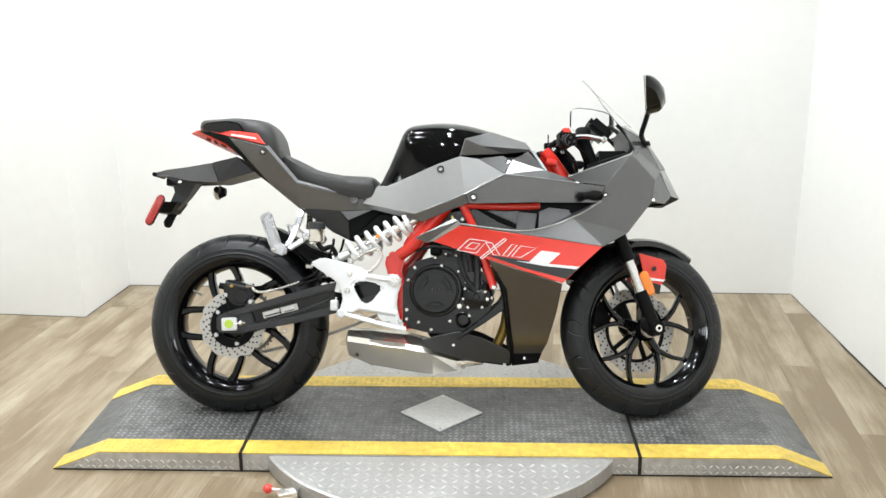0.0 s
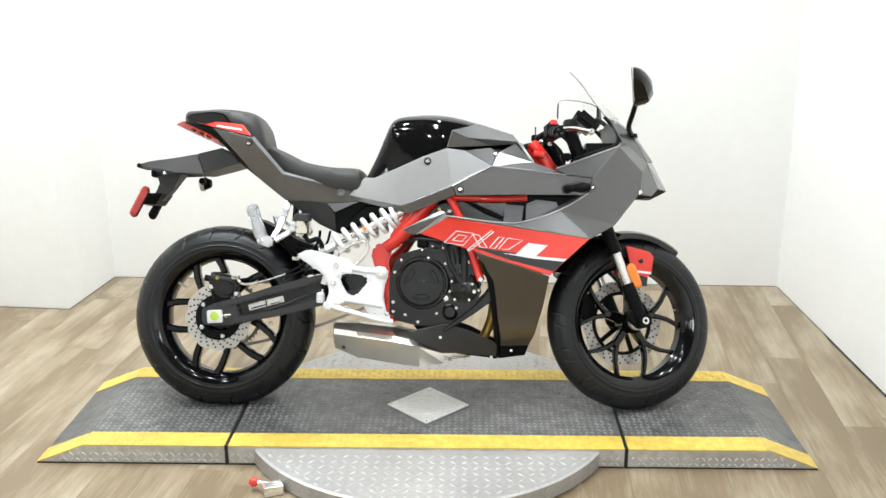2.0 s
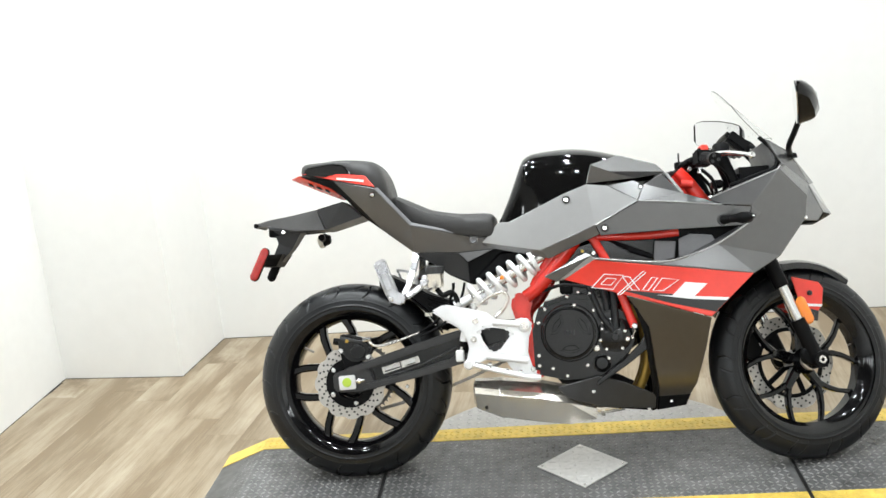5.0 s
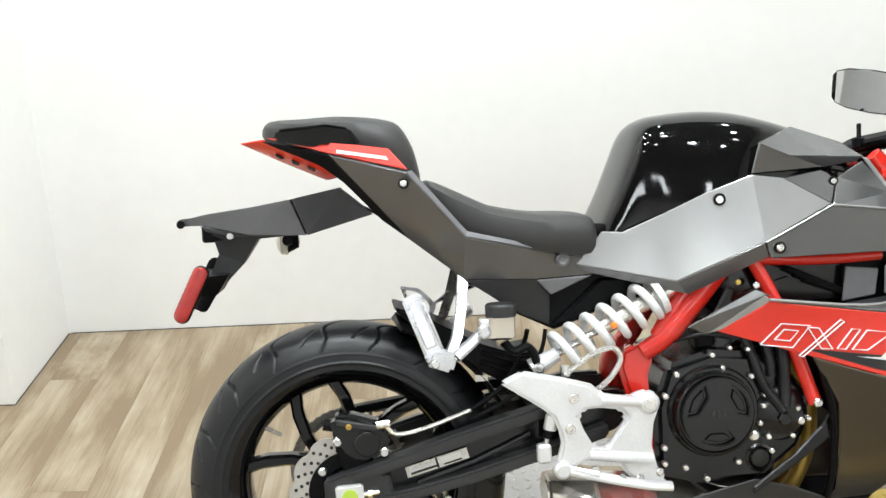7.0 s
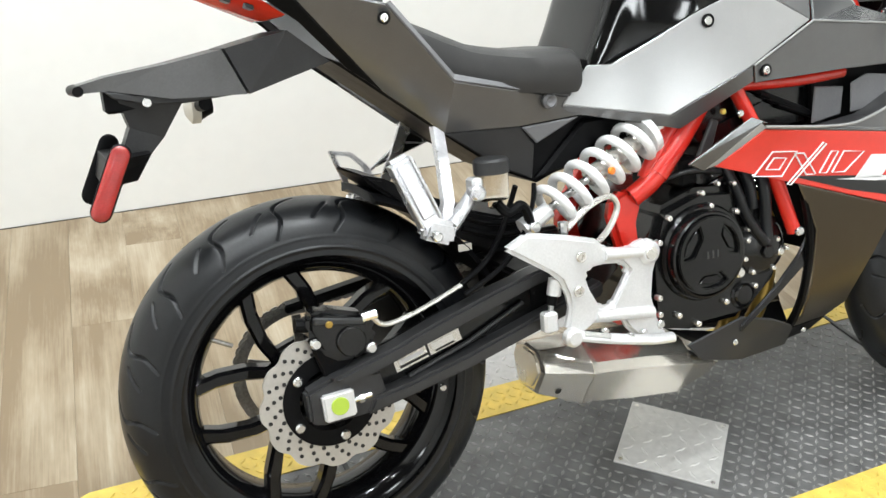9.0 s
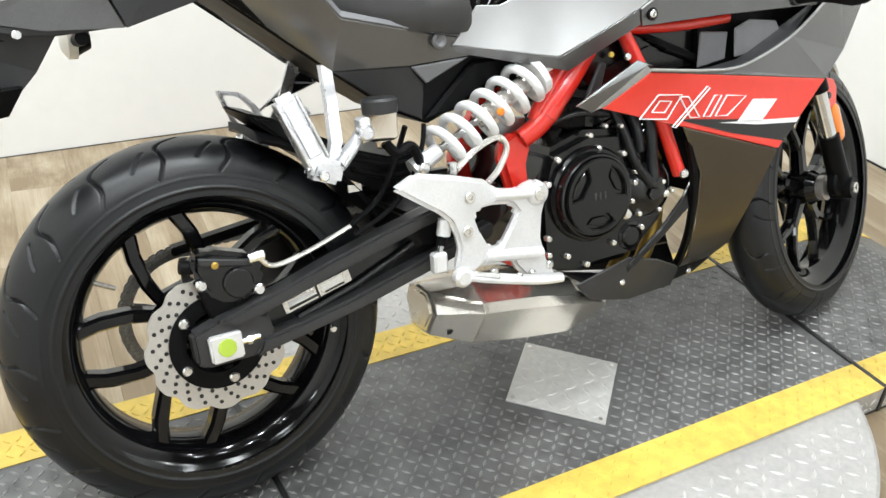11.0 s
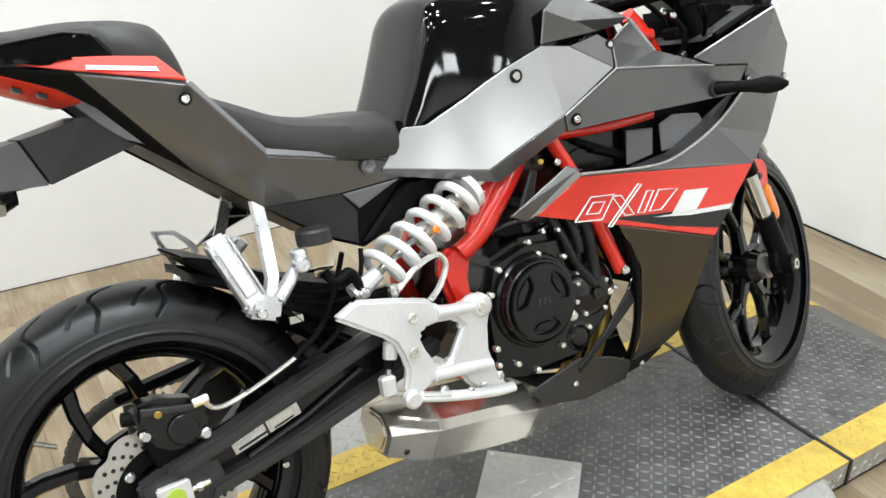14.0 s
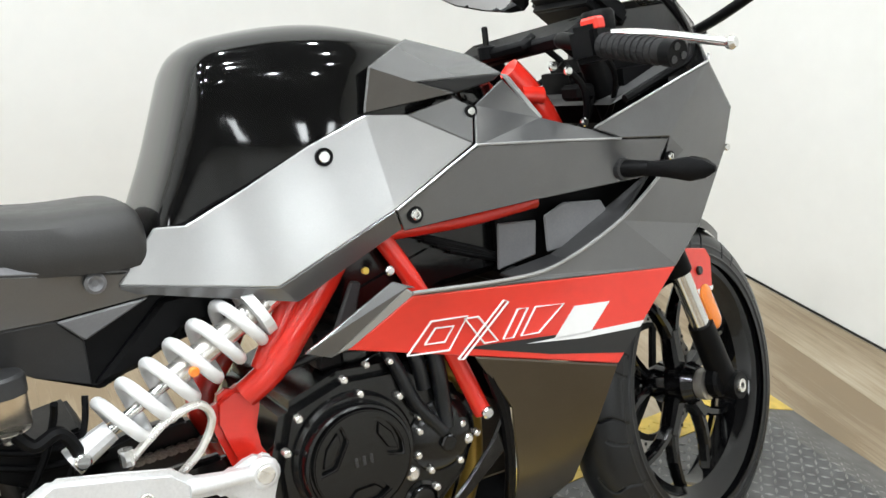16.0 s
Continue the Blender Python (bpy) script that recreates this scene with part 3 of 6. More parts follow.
part("valve", tube([(-0.185, -0.02, 0.430), (-0.155, -0.02, 0.415), (-0.131, -0.02, 0.402)], 0.004, 8, 0), CHAINM, rear)

front = steered("front_wheel", lathe(rim_profile(0.222, 0.045), FRONT, 96), RIM, bike, "gloss black cast front wheel turned to the left", True)
tyre_part(front, FRONT, 0.299, 0.057, 0.224, TURNED, "black grooved front road tyre", 0.135, 0.0034)
steered("hub", lathe([(0.012, -0.05), (0.03, -0.048), (0.04, -0.03), (0.034, 0.0), (0.04, 0.03), (0.03, 0.05), (0.012, 0.05)], FRONT, 32), RIM, front, "", True)
for k in range(5):
    a = radians(306 + 72 * k)
    steered("spoke", spoke_bm(FRONT, (a, a), 0.03, 0.10, 0.016, 0.013, 0, 0, 0.018, 0.015), RIM, front)
    for s in (-1, 1):
        steered("spoke", spoke_bm(FRONT, (a + s * 0.05, a + s * 0.43), 0.088, 0.206, 0.0095, 0.0075, 0, 0, 0.013, 0.011), RIM, front)
steered("wheel_spacer", lathe([(0.012, -0.048), (0.027, -0.048), (0.029, -0.056), (0.029, -0.066), (0.024, -0.069), (0.012, -0.069)], FRONT, 28), DISC, front, "bright steel wheel spacer", True)
steered("valve", tube([FRONT + Vector((0.205, 0, 0.05)), FRONT + Vector((0.172, 0, 0.043))], 0.003, 8, 0), CHAINM, front)


def wave_disc(centre, r_out, r_in, thick, y, waves, amp):
    """A petal-edged brake disc."""
    bm = bmesh.new()
    n = waves * 12
    rows = []
    for i in range(n):
        a = 2 * math.pi * i / n
        ro = r_out - amp * (0.5 - 0.5 * math.cos(waves * a)) ** 2
        ri = r_in + amp * 0.4 * math.sin(waves * a)
        rows.append([bm.verts.new((centre[0] + r * math.cos(a), centre[1] + w, centre[2] + r * math.sin(a))) for r, w in ((ri, y), (ro, y), (ro, y + thick), (ri, y + thick))])
    for i in range(n):
        for j in range(4):
            bm.faces.new((rows[i][j], rows[(i + 1) % n][j], rows[(i + 1) % n][(j + 1) % 4], rows[i][(j + 1) % 4]))
    return bm


def disc_holes(centre, radii, y, count, depth):
    """Dark drilled holes through a disc."""
    bms = []
    for i in range(count):
        for j, r in enumerate(radii):
            a = 2 * math.pi * (i + 0.33 * j) / count
            bms.append(cap((centre[0] + r * math.cos(a), centre[1] + y, centre[2] + r * math.sin(a)), 0.0036, depth, "Y", 8, 0.05))
    return joined(*bms)


RC = (0, 0, 0.303)
rd = part("brake_disc", wave_disc(RC, 0.116, 0.075, 0.004, -0.092, 12, 0.007), DISC, bike, "petal-edged drilled steel rear brake disc")
part("hole_ring", disc_holes(RC, (0.083, 0.093, 0.103), -0.0915, 24, 0.0012), DECALK, rd, "dark drilled holes")
part("disc_carrier", lathe([(0.052, -0.094), (0.079, -0.094), (0.079, -0.085), (0.05, -0.072)], RC, 40), PLASTIC, rd)
for k in range(5):
    a = radians(140 + 72 * k)
    bolt((0.066 * math.cos(a), -0.094, 0.303 + 0.066 * math.sin(a)), rd, 0.0085, 0.007)
    part("carrier_arm", moved(box(-0.008, 0.008, -0.09, -0.076, 0.045, 0.07, 0.002), Matrix.Translation(RC) @ Matrix.Rotation(radians(-50 - 72 * k), 4, "Y")), PLASTIC, rd)

# tank and seats
SECT = ((0, 1.0), (0.25, 0.992), (0.45, 0.972), (0.62, 0.937), (0.74, 0.895), (0.82, 0.845), (0.875, 0.78), (0.92, 0.66), (0.955, 0.5), (0.975, 0.25), (0.95, 0.0))


BOXY = ((0, 1), (0.30, .997), (0.55, .985), (0.75, .962), (0.87, .925), (0.94, .87), (0.975, .80), (0.99, .68), (1, .5), (1, .25), (.97, 0))


def body_loft(sections, shape, other=None):
    """Rings along x; a fifth number in a section leans its shape towards the other one."""
    rings = []
    for x, w, zb, zt, *lean in sections:
        k = lean[0] if lean else 0
        half = [(w * (a * (1 - k) + c * k), zb + (zt - zb) * (b * (1 - k) + d * k)) for (a, b), (c, d) in zip(shape, other or shape)]
        rings.append([(x, -y, z) for y, z in half] + [(x, y, z) for y, z in reversed(half[1:])])
    return loft(rings)


def dense(sections, n=4):
    """More sections between the given ones, on a smooth curve."""
    out = []
    for i in range(len(sections) - 1):
        a, b, c, d = (np.array(sections[j]) for j in (max(i - 1, 0), i, i + 1, min(i + 2, len(sections) - 1)))
        for k in range(n):
            t = k / n
            out.append(tuple(0.5 * (2 * b + (c - a) * t + (2 * a - 5 * b + 4 * c - d) * t * t + (3 * b - a - 3 * c + d) * t ** 3)))
    return out + [tuple(sections[-1])]


part("fuel_tank", body_loft(dense([(0.488, 0.088, 0.72, 0.752, 0.65), (0.492, 0.096, 0.72, 0.764, 0.65), (0.511, 0.105, 0.72, 0.805, 0.65), (0.538, 0.109, 0.72, 0.863, 0.65), (0.565, 0.112, 0.72, 0.931, 0.65), (0.584, 0.115, 0.72, 0.976, 0.6), (0.603, 0.120, 0.72, 0.994, 0.5), (0.636, 0.129, 0.72, 1.003, 0.31),
                                   (0.72, 0.147, 0.72, 1.009, 0), (0.80, 0.147, 0.72, 1.001, 0), (0.90, 0.125, 0.76, 0.973, 0), (1.0, 0.085, 0.8, 0.930, 0), (1.03, 0.07, 0.81, 0.914, 0)]), SECT, BOXY), BLACK, bike, "gloss black fuel tank", True)
SEATS = ((0, 1.0), (0.5, 0.985), (0.8, 0.93), (0.94, 0.78), (1.0, 0.5), (0.985, 0.2), (0.95, 0.0))
seat = part("rider_seat", body_loft(dense([(0.158, 0.05, 0.868, 0.882), (0.176, 0.085, 0.838, 0.892), (0.215, 0.11, 0.797, 0.876), (0.26, 0.12, 0.772, 0.854), (0.30, 0.128, 0.762, 0.837),
                                   (0.38, 0.135, 0.75, 0.822), (0.45, 0.128, 0.742, 0.819), (0.478, 0.122, 0.742, 0.815), (0.487, 0.116, 0.744, 0.808), (0.491, 0.106, 0.750, 0.796)], 3), SEATS), VINYL, bike, "black vinyl rider seat", True)
pseat = part("pillion_seat", body_loft(dense([(-0.135, 0.05, 0.985, 1.0), (-0.118, 0.085, 0.972, 1.015), (-0.06, 0.11, 0.962, 1.017), (0.0, 0.122, 0.955, 1.020), (0.05, 0.130, 0.94, 1.017),
                                      (0.090, 0.134, 0.915, 1.012), (0.122, 0.128, 0.885, 1.000), (0.145, 0.119, 0.868, 0.962), (0.158, 0.10, 0.868, 0.912)], 3), SEATS), VINYL, bike, "black vinyl pillion seat", True)
for k in (-1, 1):
    part("grab_handle", slab([(-0.110, 0.975), (-0.103, 0.995), (-0.014, 1.001), (0.028, 0.993), (0.05, 0.962), (0.045, 0.952), (-0.05, 0.962)], k * 0.105, k * 0.15, 0.008, lambda x, z, k=k: -k * max(0, -x) * 0.25, 2), BLACK, pseat, "gloss black grab handle", True)

# tail
tail_v = [(-0.140, -0.070, 0.976), (-0.011, -0.146, 0.945), (0.128, -0.187, 0.907), (0.232, -0.168, 0.785), (0.421, -0.110, 0.742), (0.490, -0.112, 0.730), (0.495, -0.105, 0.700),
          (-0.038, -0.125, 0.894), (0.082, -0.105, 0.820), (0.232, -0.112, 0.702), (0.339, -0.088, 0.628), (0.400, -0.078, 0.601), (0.371, -0.104, 0.695), (0.399, -0.096, 0.662), (0.165, -0.148, 0.795), (0.135, -0.108, 0.779)]
tail_f = [(1, 2, 3, 14), (1, 14, 15), (14, 9, 15), (14, 3, 9), (3, 4, 12, 9), (4, 5, 6, 12)]
tail = both("tail_panel", tail_v, tail_f, GREY, bike, "faceted satin grey tail panel")
both("tail_end", [tail_v[0], tail_v[1], (-0.028, -0.114, 0.926), (0.014, -0.116, 0.893), tail_v[8], tail_v[15]], [(0, 1, 2), (1, 3, 2), (1, 4, 3), (1, 5, 4)], PLASTIC, tail, "dark grey tail end panel")
both("tail_underside", [tail_v[i] for i in (9, 12, 13, 10, 11)], [(0, 1, 2, 3), (3, 2, 4)], PLASTICG, tail, "dark grey lower tail panel")
# added light triangle where the bright wall would show through a gap
both("gap_patch", [(0.371, -0.108, 0.694), (0.480, -0.109, 0.699), (0.399, -0.105, 0.664)], [(0, 1, 2)], DUCT, tail, "light grey triangle in place of a gap showing the wall")
# chamfer strip in a separate matt grey that imitates its highlight
both("tail_lip", [(0.128, -0.188, 0.909), (0.232, -0.169, 0.788), (0.421, -0.112, 0.745), (0.489, -0.113, 0.733), (0.487, -0.104, 0.738), (0.419, -0.102, 0.751), (0.236, -0.158, 0.797), (0.138, -0.176, 0.912)], [(0, 1, 6, 7), (1, 2, 5, 6), (2, 3, 4, 5)], DUCT, tail, "chamfered edge of the tail panel, highlight put into its colour", 0.003, 0.0008)
panel_bolt((0.121, -0.187, 0.888), tail, 0.009)
part("bolt_seat", lathe([(0, 0.004), (0.013, 0.004), (0.013, -0.003), (0.009, -0.006), (0.004, -0.002), (0, -0.002)], (0.421, -0.116, 0.732), 20, "Y", False), DUCT, tail, "grey plastic seat plug", True).name = "plug"
strip = both("tail_stripe", [(-0.128, -0.086, 0.983), (0.038, -0.158, 0.961), (0.097, -0.172, 0.953), (0.130, -0.190, 0.913), (-0.010, -0.152, 0.949)], [(0, 1, 2, 3, 4)], RED, bike, "glossy red tail stripe", 0.004)
part("lettering_bar", shell([(0.005, -0.1575, 0.9535), (0.093, -0.1785, 0.938), (0.096, -0.180, 0.931), (0.004, -0.158, 0.9475)], [(0, 1, 2, 3)], 0.0015, 0), WHITE, strip, "white lettering reduced to a bar")
tl = bmesh.new()
for x, y, z in ((-0.185, 0.0, 0.977), (-0.143, 0.062, 0.979), (-0.143, -0.062, 0.979), (-0.085, 0.092, 0.952), (-0.085, -0.092, 0.952), (-0.028, 0.108, 0.926), (-0.028, -0.108, 0.926), (0.004, 0.10, 0.904), (0.004, -0.10, 0.904), (-0.018, 0.03, 0.899), (-0.018, -0.03, 0.899), (-0.105, 0.0, 0.938), (-0.08, 0.0, 0.985)):
    tl.verts.new((x, y, z))
bmesh.ops.convex_hull(tl, input=tl.verts[:])
lamp = part("tail_lamp", edges_bevelled(tl, 0.003), LENSR, bike, "red tail lamp lens with dark cells")
for k in range(3):
    x = -0.112 + 0.030 * k
    part("lamp_cell", slab([(x, 0.953 - 0.0125 * k), (x + 0.013, 0.948 - 0.0125 * k), (x + 0.013, 0.941 - 0.0125 * k), (x + 0.002, 0.946 - 0.0125 * k)], -0.060 - 0.0125 * k, -0.02, 0.001), DECALK, lamp, "dark lamp cell")

# side covers and fairing
cover_v = [(0.447, -0.112, 0.722), (0.500, -0.110, 0.782), (0.535, -0.128, 0.780), (0.613, -0.139, 0.813), (0.699, -0.146, 0.851), (0.780, -0.153, 0.879), (0.841, -0.151, 0.871), (0.925, -0.134, 0.884),
           (0.953, -0.138, 0.866), (0.930, -0.166, 0.819), (0.798, -0.169, 0.752), (0.628, -0.160, 0.685), (0.654, -0.150, 0.657), (0.812, -0.154, 0.722), (0.449, -0.100, 0.709)]
cover_f = [(0, 1, 2, 11), (2, 3, 11), (3, 4, 11), (4, 10, 11), (4, 5, 10), (5, 6, 9, 10)]
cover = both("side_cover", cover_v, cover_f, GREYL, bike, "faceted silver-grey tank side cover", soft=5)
# shoulder and skirt take the darker grey: their shading is put into the colour
both("cover_shoulder", [cover_v[i] for i in (6, 7, 8, 9)], [(0, 1, 2, 3)], GREY, cover, "shoulder facet of the cover, its shading put in as darker grey")
both("cover_skirt", [cover_v[i] for i in (0, 11, 10, 13, 12, 14)], [(1, 2, 3, 4), (0, 1, 4, 5)], GREY, cover, "lower edge of the cover, its shading put in as darker grey")
for p, r in (((0.716, -0.1525, 0.835), 0.0105), ((0.944, -0.1445, 0.861), 0.008)):
    part("bolt_ring", lathe([(r * 0.8, 0.002), (r * 1.12, 0.002), (r * 1.12, -0.0025), (r * 0.8, -0.0025)], p, 20), PLASTIC, cover).name = "bolt_ring"
    bolt(p, cover, r * 0.75, 0.003)
shroud_v = [(0.797, -0.150, 0.940), (0.853, -0.162, 0.912), (1.024, -0.112, 0.905), (0.885, -0.088, 0.970), (1.005, -0.052, 0.937), (0.780, -0.151, 0.880), (0.930, -0.137, 0.888), (1.0, -0.128, 0.897)]
both("tank_shroud", shroud_v, [(0, 1, 3), (1, 2, 4, 3), (0, 5, 6, 1)], GREY, bike, "faceted satin grey tank shroud")
# flat black sheet in place of the shaded hollow under the shroud
both("shroud_shade", [(x, y + 0.003, z) for x, y, z in (shroud_v[1], shroud_v[6], shroud_v[7], shroud_v[2])], [(0, 1, 2, 3)], DECALK, bike, "black sheet for the shade below the tank shroud")
side_v = [(0.955, -0.140, 0.868), (1.010, -0.130, 0.897), (1.067, -0.133, 0.835), (1.142, -0.156, 0.806), (0.932, -0.172, 0.815), (0.801, -0.167, 0.749), (0.814, -0.154, 0.719),
          (1.013, -0.162, 0.723), (1.238, -0.170, 0.722), (1.262, -0.184, 0.776), (1.176, -0.176, 0.787), (0.931, -0.171, 0.818)]
side = both("side_fairing", side_v, [(0, 1, 2), (0, 2, 4, 11), (2, 3, 10, 4), (4, 10, 7, 6, 5), (10, 9, 8, 7)], GREY, bike, "faceted satin grey side fairing", soft=6)
panel_bolt((0.827, -0.165, 0.740), side, 0.011)
# thin light tubes along the panel edges, painted-in chamfer highlights
for k in (-1, 1):
    for pts in ([(0.800, k * 0.168, 0.751), (0.931, k * 0.1725, 0.818)], [(0.931, k * 0.1725, 0.817), (1.060, k * 0.1745, 0.803), (1.176, k * 0.1765, 0.788)], [(1.142, k * 0.1615, 0.810), (1.246, k * 0.1775, 0.847), (1.344, k * 0.1925, 0.882), (1.350, k * 0.188, 0.892)]):
        part("edge_line", tube(pts, 0.0020, 6, 0), GREYL, side, "light line painted as the highlight on a panel edge", True)
both("inner_fin", [(1.016, -0.119, 0.906), (1.030, -0.118, 0.902), (1.076, -0.129, 0.834), (1.064, -0.130, 0.832)], [(0, 1, 2, 3)], GREYL, bike, "light grey fin")
nose_v = [(1.140, -0.160, 0.809), (1.346, -0.192, 0.881), (1.362, -0.165, 0.900), (1.318, -0.160, 0.978), (1.395, -0.115, 0.940), (1.462, -0.062, 0.842), (1.500, -0.055, 0.752), (1.474, -0.085, 0.724),
          (1.422, -0.135, 0.727), (1.340, -0.155, 0.624), (1.255, -0.186, 0.578), (1.156, -0.187, 0.671), (1.250, -0.178, 0.726), (1.287, -0.186, 0.754), (1.262, -0.186, 0.778), (1.430, -0.150, 0.800),
          (0.781, -0.211, 0.647), (0.965, -0.196, 0.626), (1.050, -0.191, 0.634), (1.176, -0.178, 0.789)]
nose_f = [(0, 1, 14, 19), (1, 15, 13, 14), (1, 2, 5, 15), (2, 3, 4, 5), (15, 5, 6, 7, 8), (13, 15, 8), (12, 13, 8, 9), (11, 12, 9), (11, 9, 10), (18, 11, 10), (17, 18, 10), (16, 17, 10), (14, 13, 12)]
nose = both("nose_fairing", nose_v, nose_f, GREY, bike, "faceted satin grey nose fairing", soft=10)
for k in (-1, 1):
    part("cockpit_rim", tube([(1.205, k * 0.158, 0.843), (1.285, k * 0.158, 0.869), (1.342, k * 0.155, 0.890), (1.346, k * 0.150, 0.935), (1.302, k * 0.150, 0.985)], 0.0065, 8, 4), PLASTIC, nose, "black rim of the cockpit opening", True)
part("brow", from_lists([(1.318, -0.160, 0.978), (1.372, 0, 0.990), (1.318, 0.160, 0.978), (1.395, -0.115, 0.940), (1.425, 0, 0.950), (1.395, 0.115, 0.940), (1.462, -0.062, 0.842), (1.49, 0, 0.85), (1.462, 0.062, 0.842)],
                       [(0, 1, 4, 3), (1, 2, 5, 4), (3, 4, 7, 6), (4, 5, 8, 7)]), GREY, nose, "grey centre of the nose")
part("headlamp", loft([[(1.455, -0.07, 0.845), (1.485, 0, 0.853), (1.455, 0.07, 0.845), (1.44, 0.06, 0.83), (1.44, -0.06, 0.83)], [(1.500, -0.055, 0.752), (1.538, 0, 0.748), (1.500, 0.055, 0.752), (1.45, 0.05, 0.74), (1.45, -0.05, 0.74)]]), LAMPG, nose, "clear headlamp lens", True)
part("chin", loft([[(1.500, -0.055, 0.750), (1.535, 0, 0.746), (1.500, 0.055, 0.750), (1.46, 0.0, 0.742)], [(1.474, -0.085, 0.722), (1.480, 0, 0.718), (1.474, 0.085, 0.722), (1.44, 0, 0.72)]]), PLASTIC, nose)
panel_bolt((1.262, -0.181, 0.748), nose, 0.008)
bolt((1.425, -0.138, 0.735), nose, 0.006, 0.004)
# the silver-grey lip round the red panel, the panel, its stripes
lip = both("scoop_lip", [(0.672, -0.186, 0.586), (0.776, -0.213, 0.658), (0.790, -0.210, 0.646), (0.700, -0.190, 0.592)], [(0, 1, 2, 3)], GREYL, nose, "light grey panel edge", 0.006)
both("panel_edge", [(0.634, -0.197, 0.603), (0.762, -0.206, 0.669), (0.790, -0.214, 0.656), (0.777, -0.2135, 0.657), (0.672, -0.187, 0.585)], [(0, 1, 2, 3), (0, 3, 4)], GREY, nose, "satin grey panel edge", 0.006)
for k in (-1, 1):
    part("edge_line", tube([(0.785, k * 0.212, 0.649), (0.965, k * 0.1975, 0.628), (1.050, k * 0.1925, 0.636), (1.156, k * 0.188, 0.673), (1.250, k * 0.180, 0.728)], 0.0028, 8, 5), GREYL, nose, "light grey panel edge", True)
red_v = [(0.694, -0.189, 0.591), (0.786, -0.2095, 0.644), (1.253, -0.1865, 0.577), (1.122, -0.191, 0.456)]
red = both("red_panel", red_v, [(0, 1, 2), (0, 2, 3)], RED, bike, "glossy red side panel with white lettering shapes", 0.005)


def on_red(x, z, lift=0.004):
    """A point on the red panel's face."""
    a, b, c = (Vector(red_v[i]) for i in ((0, 1, 2) if (z - 0.591) * (1.253 - 0.694) > (0.577 - 0.591) * (x - 0.694) else (0, 2, 3)))
    n = (b - a).cross(c - a)
    return (x, a.y - (n.x * (x - a.x) + n.z * (z - a.z)) / n.y - lift, z)


def decal(name, pts, mat, parent, label, lift=0.0015):
    return part(name, shell([on_red(x, z, lift) for x, z in pts], [tuple(range(len(pts)))], 0.001, 0), mat, parent, label)


def outline_decal(pts):
    """A hollow slanted shape drawn as a thin white line."""
    return part("outline_shape", tube([on_red(x, z, 0.0016) for x, z in pts + pts[:2]], 0.0016, 6, 0), WHITE, red, "thin white outline shape")


decal("dark_band", [(0.86, 0.550), (0.955, 0.537), (1.1755, 0.5065), (1.135, 0.470), (1.0, 0.504)], DECALK, red, "black wedge stripe", 0.0012)
decal("white_stripe", [(0.965, 0.529), (1.178, 0.5105), (1.168, 0.502), (1.06, 0.5125)], WHITE, red, "tapering white stripe", 0.0022)
decal("solid_shape", [(1.010, 0.524), (1.052, 0.563), (1.116, 0.555), (1.074, 0.517)], WHITE, red, "solid white slanted shape", 0.0022)
for pts in ([(0.775, 0.562), (0.815, 0.600), (0.872, 0.593), (0.838, 0.553)],
            [(0.803, 0.570), (0.822, 0.588), (0.850, 0.584), (0.833, 0.566)],
            [(0.850, 0.537), (0.930, 0.602), (0.938, 0.598), (0.858, 0.535)],
            [(0.868, 0.590), (0.890, 0.587), (0.916, 0.546), (0.894, 0.548)],
            [(0.925, 0.546), (0.955, 0.582), (0.972, 0.580), (0.942, 0.544)],
            [(0.955, 0.543), (0.985, 0.578), (1.034, 0.571), (0.985, 0.540)]):
    outline_decal(pts)
low_v = [(0.876, -0.192, 0.533), (1.122, -0.189, 0.453), (1.106, -0.150, 0.359), (1.079, -0.105, 0.253), (1.062, -0.066, 0.215), (0.964, -0.076, 0.213), (0.964, -0.105, 0.243), (0.952, -0.145, 0.321), (0.938, -0.172, 0.435)]
low = both("lower_fairing", low_v, [(0, 1, 8), (8, 1, 2, 7), (7, 2, 3, 6), (6, 3, 4, 5)], BRONZE, bike, "dark bronze-grey lower fairing")
both("fairing_tip", [(1.062, -0.068, 0.215), (1.051, -0.032, 0.178), (0.960, -0.034, 0.166), (0.964, -0.078, 0.213)], [(0, 1, 2, 3)], PLASTIC, low, "black fairing tip")
bolt((1.002, -0.066, 0.198), low, 0.006, 0.005)
for k in (-1, 1):
    part("inner_stay", slab([(0.775, 0.262), (0.775, 0.277), (0.86, 0.338), (0.912, 0.388), (0.942, 0.435), (0.952, 0.375), (0.93, 0.365), (0.87, 0.322)], k * 0.152, k * 0.144, 0.003), ENGINE, low, "black fairing stay")
    part("inner_edge", tube([(0.905, k * 0.175, 0.505), (0.932, k * 0.160, 0.425), (0.945, k * 0.134, 0.321), (0.955, k * 0.092, 0.24), (0.950, k * 0.045, 0.175)], 0.014, 8, 5, 0.6), PLASTIC, low, "black fairing edge")
belly_v = [(0.655, -0.150, 0.264), (0.686, -0.152, 0.228), (0.802, -0.118, 0.193), (0.952, -0.070, 0.177), (0.955, -0.092, 0.222), (0.860, -0.140, 0.268), (0.780, -0.150, 0.292)]
belly = both("belly_pan", belly_v, [(0, 1, 6), (1, 2, 5, 6), (2, 3, 4, 5)], PLASTICG, bike, "matt black belly pan", 0.006)
part("floor_pan", loft([[(x, -w, z), (x, w, z), (x, w, z + 0.008), (x, -w, z + 0.008)] for x, w, z in ((0.69, 0.12, 0.226), (0.80, 0.095, 0.190), (0.93, 0.045, 0.170))]), PLASTIC, belly)
